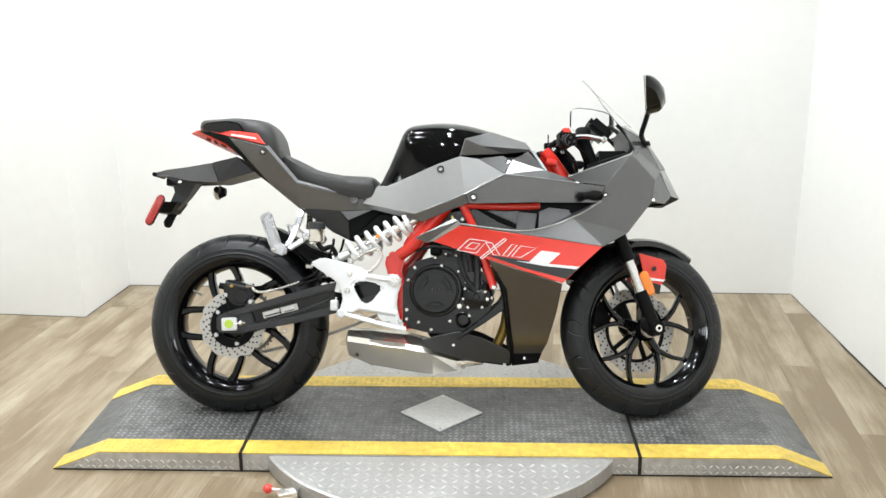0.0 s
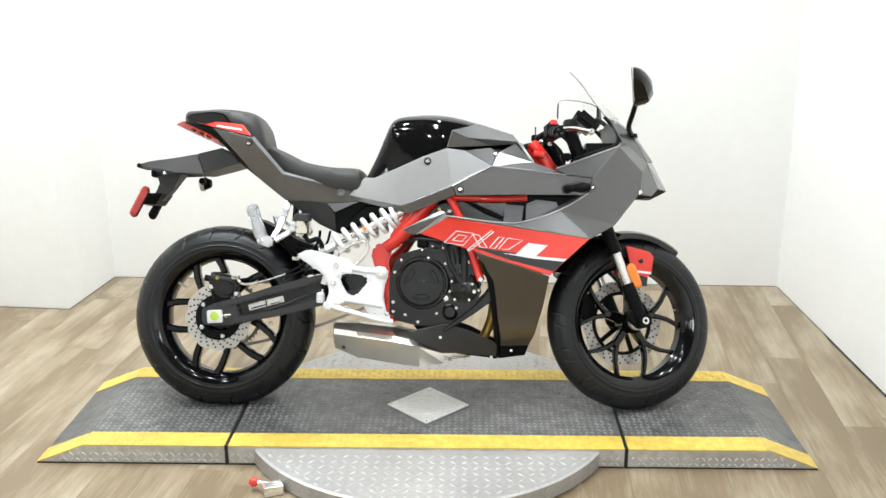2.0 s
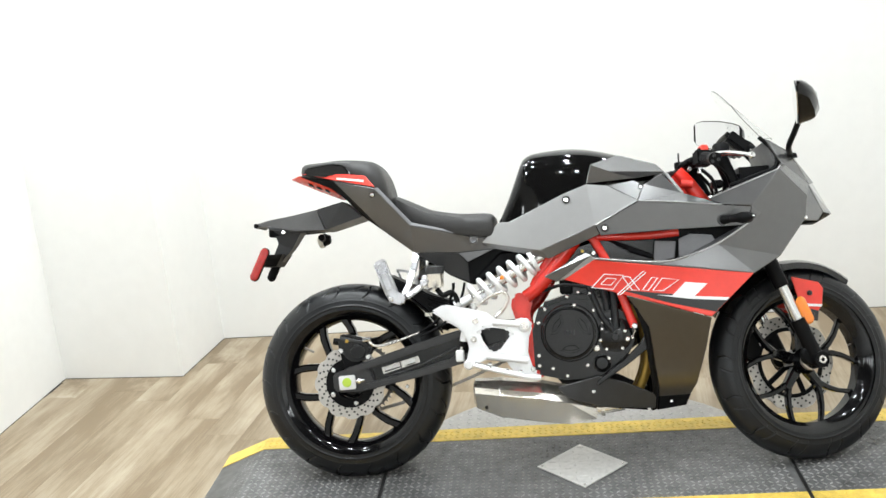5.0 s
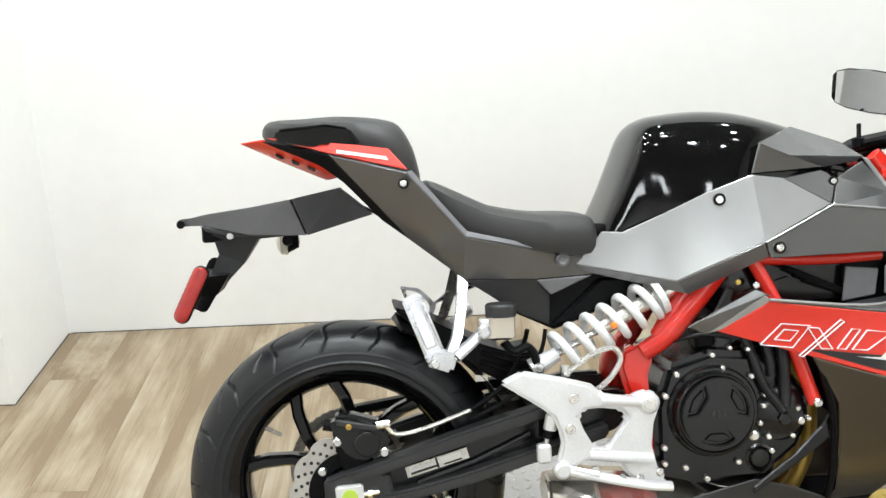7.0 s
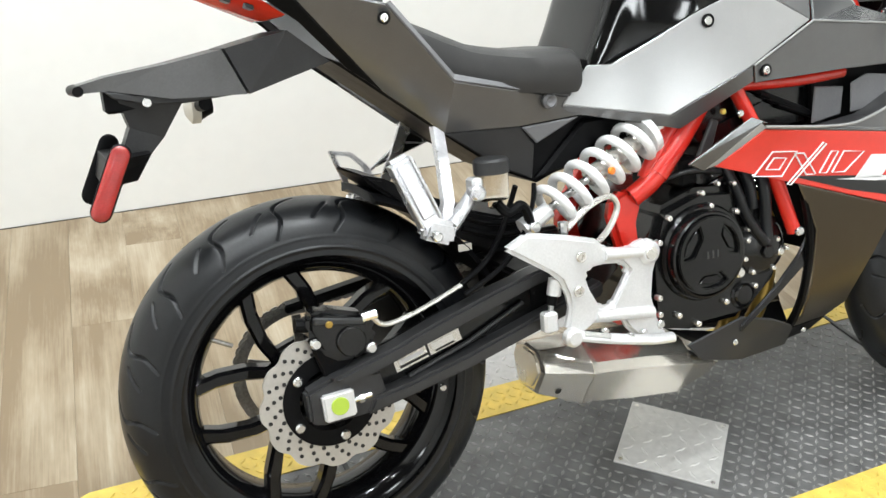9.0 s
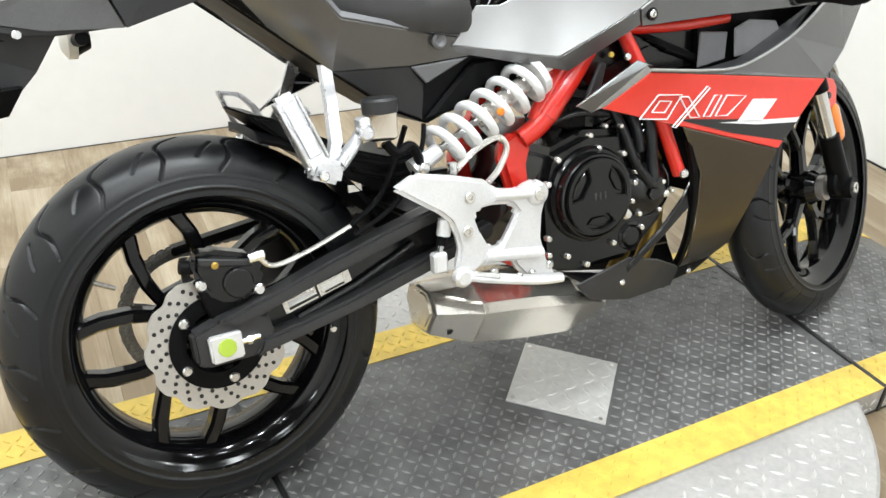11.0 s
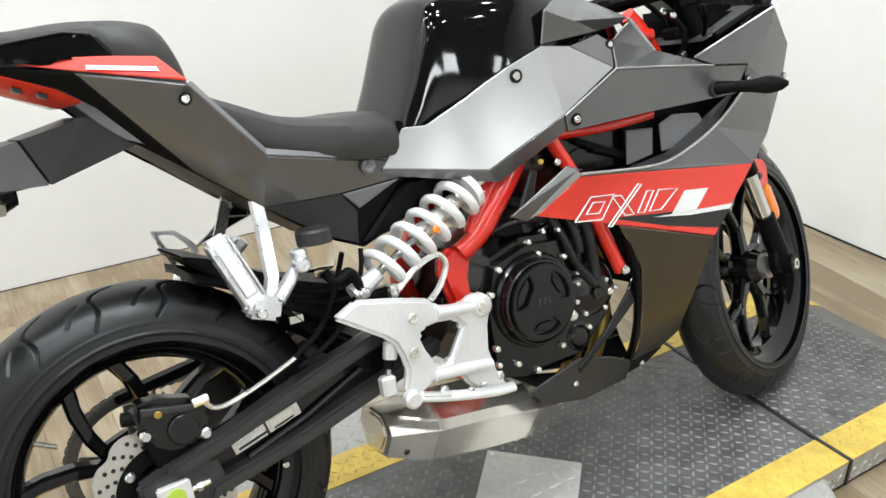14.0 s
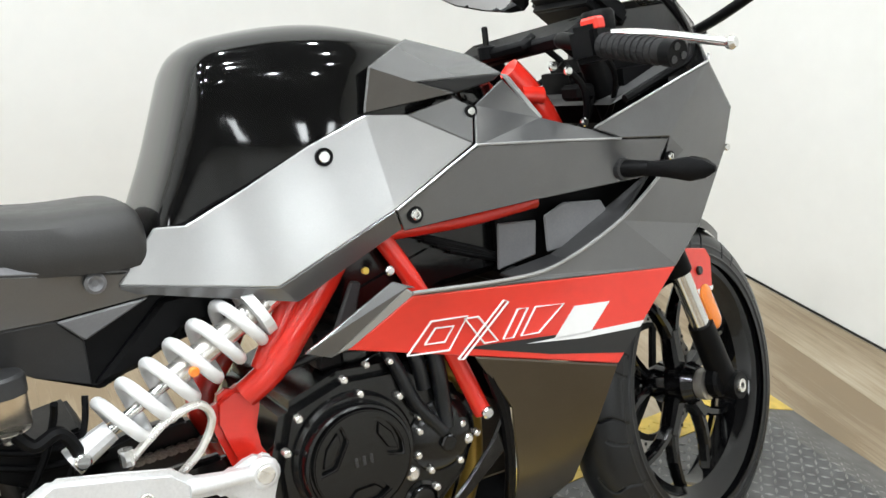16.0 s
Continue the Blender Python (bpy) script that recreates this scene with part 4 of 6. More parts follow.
bolt((0.763, -0.144, 0.246), belly, 0.006, 0.008)

# swingarm, chain, rear brake
arm_o = [(-0.048, 0.335), (-0.046, 0.285), (-0.03, 0.276), (0.06, 0.278), (0.14, 0.297), (0.23, 0.315), (0.37, 0.350), (0.52, 0.390), (0.56, 0.42), (0.54, 0.47), (0.46, 0.47), (0.36, 0.450), (0.182, 0.405), (-0.01, 0.348)]
# the face between the rails gets a blacker paint for the recess's shade
arm = part("swingarm", slab(arm_o, -0.108, -0.086, 0.007, lambda x, z: 0.03 * max(0, x - 0.1), 2), ENGINE, bike, "box-section swingarm, its recess painted blacker for shade", True)
part("swingarm_left", slab(arm_o, 0.098, 0.130, 0.007, lambda x, z: -0.03 * max(0, x - 0.1), 2), ARMP, arm, "", True).name = "arm"
part("cross_member", box(0.36, 0.44, -0.1, 0.1, 0.38, 0.44, 0.008, 2), PLASTIC, arm)
arm_in = lambda x, z: 0.03 * max(0, x - 0.1)
part("axle_plate", slab([(-0.048, 0.335), (-0.046, 0.285), (-0.03, 0.276), (0.06, 0.279), (0.085, 0.300), (0.075, 0.345), (0.02, 0.357), (-0.01, 0.349)], -0.132, -0.10, 0.005, None, 2), ARMP, arm, "", True)
part("upper_rail", slab([(-0.01, 0.350), (0.108, 0.383), (0.182, 0.407), (0.29, 0.437), (0.36, 0.453), (0.46, 0.474), (0.46, 0.450), (0.36, 0.428), (0.20, 0.385), (0.06, 0.345), (0.02, 0.335)], -0.141, -0.10, 0.005, arm_in, 2), ARMP, arm, "", True)
part("lower_rail", slab([(0.045, 0.278), (0.137, 0.296), (0.23, 0.314), (0.37, 0.350), (0.50, 0.386), (0.50, 0.412), (0.36, 0.374), (0.227, 0.338), (0.13, 0.317), (0.06, 0.306)], -0.139, -0.10, 0.005, arm_in, 2), ARMP, arm, "", True)
part("inner_rib", tube([(0.13, -0.112, 0.318), (0.24, -0.110, 0.352), (0.35, -0.105, 0.398)], 0.0045, 8, 0), ARMP, arm, "", True)
label = part("warning_label", moved(box(-0.062, 0.062, -0.001, 0.001, -0.011, 0.011, 0.0004), Matrix.Translation((0.168, -0.1075, 0.353)) @ Matrix.Rotation(radians(-15), 4, "Y")), STEEL, arm, "grey warning label")
for dx, dz, w, h, mt in ((-0.03, 0.003, 0.022, 0.004, WHITE), (-0.028, -0.005, 0.026, 0.002, DECALK), (0.028, 0.002, 0.02, 0.006, CHROME), (0.03, -0.007, 0.018, 0.0015, DECALK), (0.0, 0, 0.002, 0.011, DECALK)):
    part("print_bar", moved(box(dx - w, dx + w, -0.0014, 0.0004, dz - h, dz + h, 0), Matrix.Translation((0.168, -0.1079, 0.353)) @ Matrix.Rotation(radians(-15), 4, "Y")), mt, label)
adj = part("chain_adjuster", moved(box(-0.026, 0.026, -0.006, 0.008, -0.022, 0.022, 0.003, 2), Matrix.Translation((0.0, -0.138, 0.308)) @ Matrix.Rotation(radians(-3), 4, "Y")), ALU, arm, "silver chain adjuster block")
part("sticker", cap((0.0, -0.1445, 0.309), 0.0145, 0.002, "Y", 24), GREEN, adj, "round green sticker")
part("adjuster_bolt", tube([(0.024, -0.136, 0.310), (0.055, -0.136, 0.313)], 0.0045, 10, 0), CHROME, adj)
part("adjuster_nut", lathe([(0, 0), (0.008, 0), (0.008, 0.008), (0, 0.008)], (0.034, -0.136, 0.311), 6, "X", False), CHROME, adj)
part("lower_bolt", cap((0.186, -0.112, 0.285), 0.006, 0.006), CHROME, arm)

caliper = part("rear_caliper", slab([(-0.032, 0.428), (-0.030, 0.454), (0.0, 0.461), (0.03, 0.452), (0.068, 0.440), (0.084, 0.412), (0.071, 0.385), (0.044, 0.367), (0.012, 0.372), (-0.014, 0.390)], -0.122, -0.076, 0.009, None, 2), ENGINE, bike, "black rear brake caliper", True)
part("piston_cover", cap((0.036, -0.121, 0.402), 0.024, 0.008, "Y", 24), ENGINE, caliper)
part("caliper_bracket", slab([(-0.03, 0.415), (0.06, 0.39), (0.025, 0.35), (-0.01, 0.345)], -0.112, -0.10, 0.004), PLASTIC, caliper)
part("pad_cover", slab([(-0.02, 0.452), (0.06, 0.435), (0.062, 0.424), (-0.02, 0.44)], -0.126, -0.118, 0.002), PLASTICG, caliper)
part("slide_boot", tube([(-0.045, -0.10, 0.438), (-0.025, -0.10, 0.434)], 0.011, 12, 0), PLASTIC, caliper)
part("bleed_nipple", cap((0.003, -0.121, 0.437), 0.006, 0.008, "Y", 10), BRASS, caliper)
for p in ((-0.019, -0.113, 0.407), (0.068, -0.120, 0.384)):
    bolt(p, caliper, 0.0095, 0.008)
hose = part("brake_hose", tube([(0.072, -0.128, 0.437), (0.088, -0.126, 0.420), (0.115, -0.122, 0.418), (0.17, -0.118, 0.431), (0.235, -0.114, 0.453)], 0.0042, 8), STEEL, caliper, "grey braided brake hose", True)
part("hose_union", tube([(0.055, -0.128, 0.438), (0.08, -0.128, 0.440)], 0.008, 10, 0), CHROME, hose)
part("hose_sleeve", tube([(0.235, -0.114, 0.453), (0.29, -0.106, 0.485), (0.325, -0.10, 0.53), (0.345, -0.10, 0.575), (0.35, -0.11, 0.60)], 0.0048, 8), PLASTIC, hose, "black hose sleeve", True)
part("brake_hose", tube([(0.235, -0.128, 0.440), (0.30, -0.124, 0.468), (0.345, -0.118, 0.505), (0.375, -0.115, 0.56), (0.385, -0.11, 0.60)], 0.0042, 8), PLASTIC, caliper, "black brake hose", True)
part("cup_hose", tube([(0.300, -0.135, 0.585), (0.318, -0.138, 0.565), (0.345, -0.135, 0.572), (0.36, -0.13, 0.55), (0.365, -0.128, 0.52)], 0.0085, 8), PLASTIC, caliper, "black rubber hose", True)

# chain drive on the far side
sprocket = lathe([(0.102, 0.074), (0.113, 0.074), (0.113, 0.080), (0.102, 0.080)], RC, 60)
drive = part("rear_sprocket", joined(sprocket, *[moved(slab([(-0.004, 0), (0.004, 0), (0.0015, 0.009), (-0.0015, 0.009)], 0.074, 0.080, 0), Matrix.Translation((0, 0, 0.303)) @ Matrix.Rotation(2 * math.pi * k / 46, 4, "Y") @ Matrix.Translation((0, 0, 0.112))) for k in range(46)],
                *[moved(box(-0.008, 0.008, 0.074, 0.080, 0.02, 0.10, 0.001), Matrix.Translation((0, 0, 0.303)) @ Matrix.Rotation(2 * math.pi * k / 5, 4, "Y")) for k in range(5)]), CHAINM, bike, "dark steel rear sprocket")
plate_o = [(-0.0100, 0), (-0.0088, -0.0046), (-0.0055, -0.0062), (-0.0022, -0.0046), (0.0, -0.0030), (0.0022, -0.0046), (0.0055, -0.0062), (0.0088, -0.0046), (0.0100, 0)]
plate_o += [(x, -z) for x, z in reversed(plate_o[1:-1])]
link_me = joined(*[slab(plate_o, y, y + 0.002, 0) for y in (-0.007, 0.005)], *[lathe([(0, -0.0085), (0.0024, -0.0085), (0.0030, -0.007), (0.0030, 0.008), (0, 0.008)], (x, 0, 0), 8, "Y", False) for x in (-0.0055, 0.0055)])
first = part("chain_link", link_me, CHAINM, drive, "oily steel chain link")
cr, cf, fr = 0.118, Vector((0.56, 0.40)), 0.032
path = []
for k in range(60):
    a = radians(80) + radians(200) * k / 59
    path.append((cr * math.cos(a), 0.303 + cr * math.sin(a)))
lowpt = (path[-1][0], path[-1][1])
for k in range(1, 40):
    t = k / 40
    path.append((lowpt[0] * (1 - t) + cf.x * t, lowpt[1] * (1 - t) + (cf.y - fr) * t - 0.02 * math.sin(math.pi * t)))
for k in range(14):
    a = radians(-80) + radians(160) * k / 13
    path.append((cf.x + fr * math.cos(a), cf.y + fr * math.sin(a)))
hi = path[0]
for k in range(1, 40):
    t = k / 40
    path.append(((cf.x) * (1 - t) + hi[0] * t, (cf.y + fr) * (1 - t) + hi[1] * t))
acc, last, made = 0.0, None, 0
for i in range(len(path)):
    a, b = Vector(path[i]), Vector(path[(i + 1) % len(path)])
    d = (b - a).length
    while acc < d:
        p = a + (b - a) * acc / d
        ang = math.atan2(b.y - a.y, b.x - a.x)
        m = Matrix.Translation((p.x, 0.077, p.y)) @ Matrix.Rotation(-ang, 4, "Y")
        if not made:
            first.matrix_basis = m
        else:
            c = new("chain_link", first.data)
            c.parent = drive
            c.matrix_basis = m
        made += 1
        acc += 0.0159
    acc -= d
part("chain_guard", slab([(-0.02, 0.425), (0.30, 0.47), (0.42, 0.475), (0.42, 0.455), (0.30, 0.45), (-0.02, 0.41)], 0.062, 0.095, 0.004), PLASTIC, bike, "black chain guard")

# rear mudguard over the tyre and the inner bodywork
mud = []
for k in range(9):
    a = radians(28 + 44 * k / 8)
    r = 0.334
    mud.append([(r * math.cos(a) + dx, y, 0.303 + r * math.sin(a) + dz) for y, dx, dz in ((-0.085, 0.012, -0.012), (-0.07, 0.004, 0.002), (0.0, 0, 0.008), (0.07, 0.004, 0.002), (0.085, 0.012, -0.012), (0.08, 0.006, -0.016), (0.0, -0.008, 0.0), (-0.08, 0.006, -0.016))])
part("rear_mudguard", loft(mud), PLASTIC, bike, "matt black rear mudguard", True)
part("mudguard_flap", slab([(0.097, 0.652), (0.135, 0.640), (0.20, 0.607), (0.268, 0.570), (0.335, 0.547), (0.379, 0.552), (0.392, 0.52), (0.382, 0.50), (0.311, 0.49), (0.24, 0.53), (0.17, 0.585), (0.11, 0.635)], -0.075, 0.075, 0.005, None, 2), PLASTIC, bike, "black inner mudguard flap", True)
for z in (0.545, 0.525):
    part("flap_ridge", tube([(0.262, -0.076, z + 0.012), (0.32, -0.077, z - 0.008), (0.375, -0.076, z - 0.012)], 0.005, 8, 4), PLASTIC, bike, "", True)
part("paper_tag", box(0.250, 0.274, -0.084, -0.080, 0.500, 0.512, 0.0005), CUP, bike, "small pale tag")
part("under_tray", slab([(0.05, 0.845), (0.20, 0.775), (0.30, 0.70), (0.42, 0.70), (0.55, 0.715), (0.63, 0.69), (0.60, 0.645), (0.50, 0.625), (0.41, 0.592), (0.34, 0.625), (0.24, 0.70), (0.08, 0.825)], -0.075, 0.075, 0.006), PLASTIC, bike, "black inner tray under the seats")
part("inner_cover", slab([(0.40, 0.600), (0.50, 0.690), (0.625, 0.692), (0.60, 0.655), (0.52, 0.645), (0.46, 0.61)], -0.088, -0.06, 0.006), PLASTIC, bike, "black inner cover beside the spring")
part("airbox", slab([(0.66, 0.68), (0.80, 0.715), (1.05, 0.74), (1.15, 0.76), (1.15, 0.64), (1.00, 0.62), (0.72, 0.61)], -0.105, 0.105, 0.012), ENGINE, bike, "black airbox under the tank")
for k in range(4):
    part("duct_rib", tube([(0.84 + 0.02 * k, -0.112, 0.705 - 0.012 * k), (0.96 + 0.015 * k, -0.112, 0.655 - 0.008 * k)], 0.005, 8, 0), PLASTIC, bike)
# black slab added behind the ducts so the fairing's inside stays dark
part("dark_fill", slab([(0.98, 0.60), (0.98, 0.75), (1.30, 0.78), (1.36, 0.72), (1.28, 0.60)], -0.118, 0.118, 0.004), PLASTIC, bike, "black slab added to darken the inside of the fairing")
gill = both("inner_gill", [(0.977, -0.127, 0.694), (1.040, -0.134, 0.688), (1.033, -0.134, 0.637), (0.969, -0.127, 0.626)], [(0, 1, 2, 3)], DUCT, bike, "grey inner duct plate")
both("duct_floor", [(0.97, -0.125, 0.622), (1.05, -0.145, 0.636), (1.25, -0.160, 0.735), (1.152, -0.184, 0.668), (1.050, -0.187, 0.632), (0.965, -0.185, 0.624)], [(0, 1, 4, 5), (1, 2, 3, 4)], PLASTICG, bike, "dark inner duct floor")
both("inner_duct", [(1.046, -0.146, 0.694), (1.080, -0.150, 0.708), (1.145, -0.155, 0.700), (1.158, -0.158, 0.672), (1.138, -0.158, 0.655), (1.090, -0.153, 0.643), (1.044, -0.148, 0.640)], [(0, 1, 2, 3, 4, 5, 6)], DUCT, bike, "grey inner duct wall")
RADM = Matrix.Translation((1.02, 0, 0.50)) @ Matrix.Rotation(radians(-14), 4, "Y")
rad = part("radiator", moved(box(-0.012, 0.012, -0.13, 0.13, -0.15, 0.13, 0.004), RADM), PLASTIC, bike, "black radiator")
for k in range(20):
    part("fin", moved(box(0.012, 0.016, -0.125, 0.125, -0.145 + 0.0135 * k, -0.141 + 0.0135 * k, 0), RADM), PLASTIC, rad)
for y in (-0.045, 0.045):
    part("header_pipe", tube([(0.88, y, 0.50), (0.935, y * 0.9, 0.44), (0.94, y * 0.8, 0.33), (0.915, y * 0.7, 0.25), (0.88, y * 0.6, 0.205), (0.84, y * 0.5 - 0.02, 0.19)], 0.016, 12), BRASS, bike, "heat-tinted steel header pipe", True)

# foot peg bracket in cast silver
brk = part("footrest_bracket", pierced([(0.281, 0.517), (0.324, 0.537), (0.40, 0.520), (0.456, 0.503), (0.474, 0.485), (0.526, 0.472), (0.545, 0.480), (0.566, 0.484), (0.585, 0.474), (0.590, 0.455), (0.577, 0.42), (0.572, 0.376), (0.582, 0.335), (0.600, 0.312), (0.597, 0.298), (0.545, 0.303), (0.516, 0.332), (0.502, 0.358), (0.466, 0.368), (0.448, 0.362), (0.415, 0.350), (0.384, 0.360), (0.394, 0.398), (0.390, 0.42), (0.379, 0.447), (0.362, 0.463)],
    [[(0.428, 0.446), (0.440, 0.457), (0.470, 0.457), (0.510, 0.450), (0.524, 0.434), (0.505, 0.410), (0.484, 0.384), (0.458, 0.384), (0.437, 0.420)]], -0.192, -0.172, 0.0065, lambda x, z: 0.024 * min(1, max(0, (x - 0.41) / 0.13))), ALU, bike, "cast silver footrest bracket with heel guard", True)
for pa, pb, r in (((0.470, -0.178, 0.474), (0.560, -0.166, 0.462), 0.011), ((0.446, -0.180, 0.372), (0.570, -0.166, 0.352), 0.012)):
    part("web", tube([pa, pb], r, 12, 0, 0.8), ALU, brk, "", True)
part("boss", cap((0.566, -0.160, 0.459), 0.021, 0.017, "Y", 24, 0.35), ALU, brk, "", True)
bolt((0.566, -0.176, 0.459), brk, 0.012, 0.004, STEEL)
for x, z in ((0.418, 0.482), (0.410, 0.425)):
    part("bolt", lathe([(0, -0.001), (0.0095, -0.001), (0.0095, -0.0035), (0.0080, -0.0050), (0.0045, -0.0050), (0.0042, -0.0015), (0, -0.0015)], (x, -0.191, z), 18), STEEL, brk, "socket head bolt", True)
pedal = part("brake_pedal", tube([(0.392, -0.195, 0.354), (0.445, -0.197, 0.338), (0.50, -0.195, 0.323), (0.56, -0.185, 0.307), (0.605, -0.175, 0.299)], 0.010, 10, 6, 0.7), ALU, bike, "silver brake pedal", True)
part("pedal_pivot", cap((0.392, -0.188, 0.350), 0.016, 0.018, "Y", 20, 0.3), ALU, pedal)
part("return_spring", tube([(0.41, -0.198, 0.352), (0.46, -0.20, 0.338)], 0.006, 10, 0), CHROME, pedal)
for p in ((0.455, -0.19, 0.345), (0.505, -0.19, 0.325), (0.545, -0.17, 0.318), (0.585, -0.165, 0.325)):
    bolt(p, pedal, 0.008, 0.008, CHROME)
mc = part("master_cylinder", tube([(0.382, -0.168, 0.447), (0.376, -0.168, 0.420)], 0.0125, 12, 0), ALU, bike, "silver rear master cylinder", True)
part("rubber_boot", tube([(0.376, -0.168, 0.422), (0.371, -0.168, 0.404)], 0.009, 10, 0), PLASTIC, mc)
part("push_rod", tube([(0.371, -0.168, 0.406), (0.366, -0.168, 0.385)], 0.005, 8, 0), CHROME, mc)
part("cylinder_foot", box(0.351, 0.377, -0.180, -0.158, 0.358, 0.394, 0.004), ALU, mc)
part("banjo_bolt", cap((0.412, -0.15, 0.535), 0.009, 0.022, "Z", 10), CHROME, bike, "bright banjo bolt")
part("steel_line", tube([(0.410, -0.15, 0.515), (0.440, -0.15, 0.538), (0.469, -0.15, 0.556), (0.505, -0.15, 0.564), (0.519, -0.15, 0.542), (0.500, -0.15, 0.508), (0.47, -0.15, 0.484)], 0.0055, 8), STEEL, bike, "grey braided hose loop", True)

# spring and damper
S0, S1 = Vector((0.365, -0.118, 0.532)), Vector((0.632, -0.118, 0.669))
ax = (S1 - S0).normalized()
s1, s2 = ax.cross(Vector((0, 1, 0))).normalized(), Vector((0, 1, 0))
shock = part("shock_absorber", tube([S0 + ax * 0.135, S0 + ax * 0.285], 0.0165, 14, 0), STEEL, bike, "shock absorber with a white coil spring", True)
part("damper_rod", tube([S0 + ax * 0.03, S0 + ax * 0.14], 0.0072, 12, 0), CHROME, shock, "bright damper rod", True)
coil = []
for t in range(201):
    turn = 2 * math.pi * 6.3 * t / 200 - 1.6
    along = 0.052 + 0.215 * min(1, max(0, (t - 6) / 188))
    coil.append(S0 + ax * along + 0.0355 * (math.cos(turn) * s1 - math.sin(turn) * s2))
part("coil_spring", tube(coil, 0.0081, 12, 0), SPRING, shock, "thick white coil spring", True)
part("spring_seat", tube([S0 + ax * 0.262, S0 + ax * 0.275], 0.038, 20, 0), SPRING, shock)
part("clevis", tube([S0 - ax * 0.012, S0 + ax * 0.045], [0.019, 0.014], 12, 0), ALU, shock)
part("lower_eye", cap(S0 + Vector((0, -0.016, 0)), 0.010, 0.012), CHROME, shock)
part("upper_eye", tube([S1 - ax * 0.02, S1], 0.016, 12, 0), CHROME, shock)
part("paint_dot", cap(S0 + ax * 0.158 + Vector((0, -0.0395, 0.004)), 0.0065, 0.006), ORANGE, shock, "orange paint mark")
res = part("fluid_cup", lathe([(0, 0.576), (0.009, 0.576), (0.010, 0.588), (0.024, 0.590), (0.0265, 0.594), (0.027, 0.636), (0, 0.636)], (0.296, -0.135, 0), 24, "Z", False), CUPC, bike, "milky brake fluid cup with a black cap", True)
part("lid", lathe([(0, 0.633), (0.029, 0.633), (0.0295, 0.653), (0.026, 0.657), (0, 0.657)], (0.296, -0.135, 0), 24, "Z", False), PLASTICG, res, "black ribbed cap", True)
part("cup_clamp", box(0.255, 0.275, -0.150, -0.12, 0.605, 0.63, 0.004), ALU, res)

# pillion footrests
for k in (-1, 1):
    pr = part("pillion_bracket", loft([[(x - 0.011, y, z), (x + 0.011, y, z), (x + 0.009, y + k * 0.012, z), (x - 0.009, y + k * 0.012, z)] for x, y, z in ((0.236, k * 0.064, 0.712), (0.226, k * 0.10, 0.655), (0.212, k * 0.14, 0.60), (0.190, k * 0.16, 0.560))]), CAST, bike, "cast silver pillion footrest bracket", True)
    part("brace", tube([(0.272, k * 0.125, 0.616), (0.245, k * 0.142, 0.592), (0.205, k * 0.165, 0.566)], [0.009, 0.013], 10, 4, 0.7), CAST, pr, "", True)
    part("foot", moved(box(-0.026, 0.026, -0.02, 0.02, -0.018, 0.018, 0.007, 2), Matrix.Translation((0.178, k * 0.172, 0.565)) @ Matrix.Rotation(radians(20), 4, "Y")), CAST, pr, "", True)
    part("brace_boss", cap((0.262, k * 0.138, 0.607), 0.013, -0.02 * k, "Y", 16), CAST, pr, "", True)
    if k > 0:
        part("peg", pierced([(0.122, 0.664), (0.166, 0.656), (0.190, 0.632), (0.203, 0.615), (0.174, 0.570), (0.158, 0.566)], [[(0.133, 0.655), (0.162, 0.648), (0.181, 0.627), (0.189, 0.613), (0.171, 0.584), (0.163, 0.582)]], 0.176, 0.190, 0.003), CAST, pr, "folded silver footpeg", True)
        A_, B_, C_, D_ = Vector((0.193, 0.16, 0.622)), Vector((0.270, 0.10, 0.700)), Vector((0.296, 0.10, 0.672)), Vector((0.222, 0.16, 0.634))
        part("lattice_back", loft([[p - Vector((0, 0.003, 0)), q - Vector((0, 0.003, 0)), q + Vector((0, 0.004, 0)), p + Vector((0, 0.004, 0))] for p, q in ((A_, D_), (B_, C_))]), PLASTIC, pr, "dark back of the bracket")
        for n in range(5):
            pa, pb = (A_.lerp(B_, n / 5), D_.lerp(C_, (n + 1) / 5)) if n % 2 else (D_.lerp(C_, n / 5), A_.lerp(B_, (n + 1) / 5))
            part("lattice_rib", tube([pa - Vector((0, 0.004, 0)), pb - Vector((0, 0.004, 0))], 0.0022, 6, 0), CAST, pr)
        for pa, pb in ((A_, B_), (D_, C_)):
            part("lattice_rail", tube([pa - Vector((0, 0.003, 0)), pb - Vector((0, 0.003, 0))], 0.0028, 6, 0), CAST, pr)
    else:
        peg = part("peg", moved(joined(box(-0.019, 0.019, -0.013, 0.013, 0.0, 0.122, 0.006, 2), box(-0.011, 0.011, -0.0165, -0.011, 0.02, 0.11, 0.002), box(-0.019, -0.014, -0.018, 0.0, 0.01, 0.115, 0.002), box(0.014, 0.019, -0.018, 0.0, 0.01, 0.115, 0.002)), Matrix.Translation((0.168, -0.180, 0.570)) @ Matrix.Rotation(radians(-20), 4, "Y") @ Matrix.Rotation(radians(-8), 4, "X")), CAST, pr, "folded silver footpeg", True)
    part("peg_pin", cap((0.165, k * 0.186, 0.562), 0.008, 0.024 * (1 if k < 0 else -1), "Y", 12), CHROME, pr)

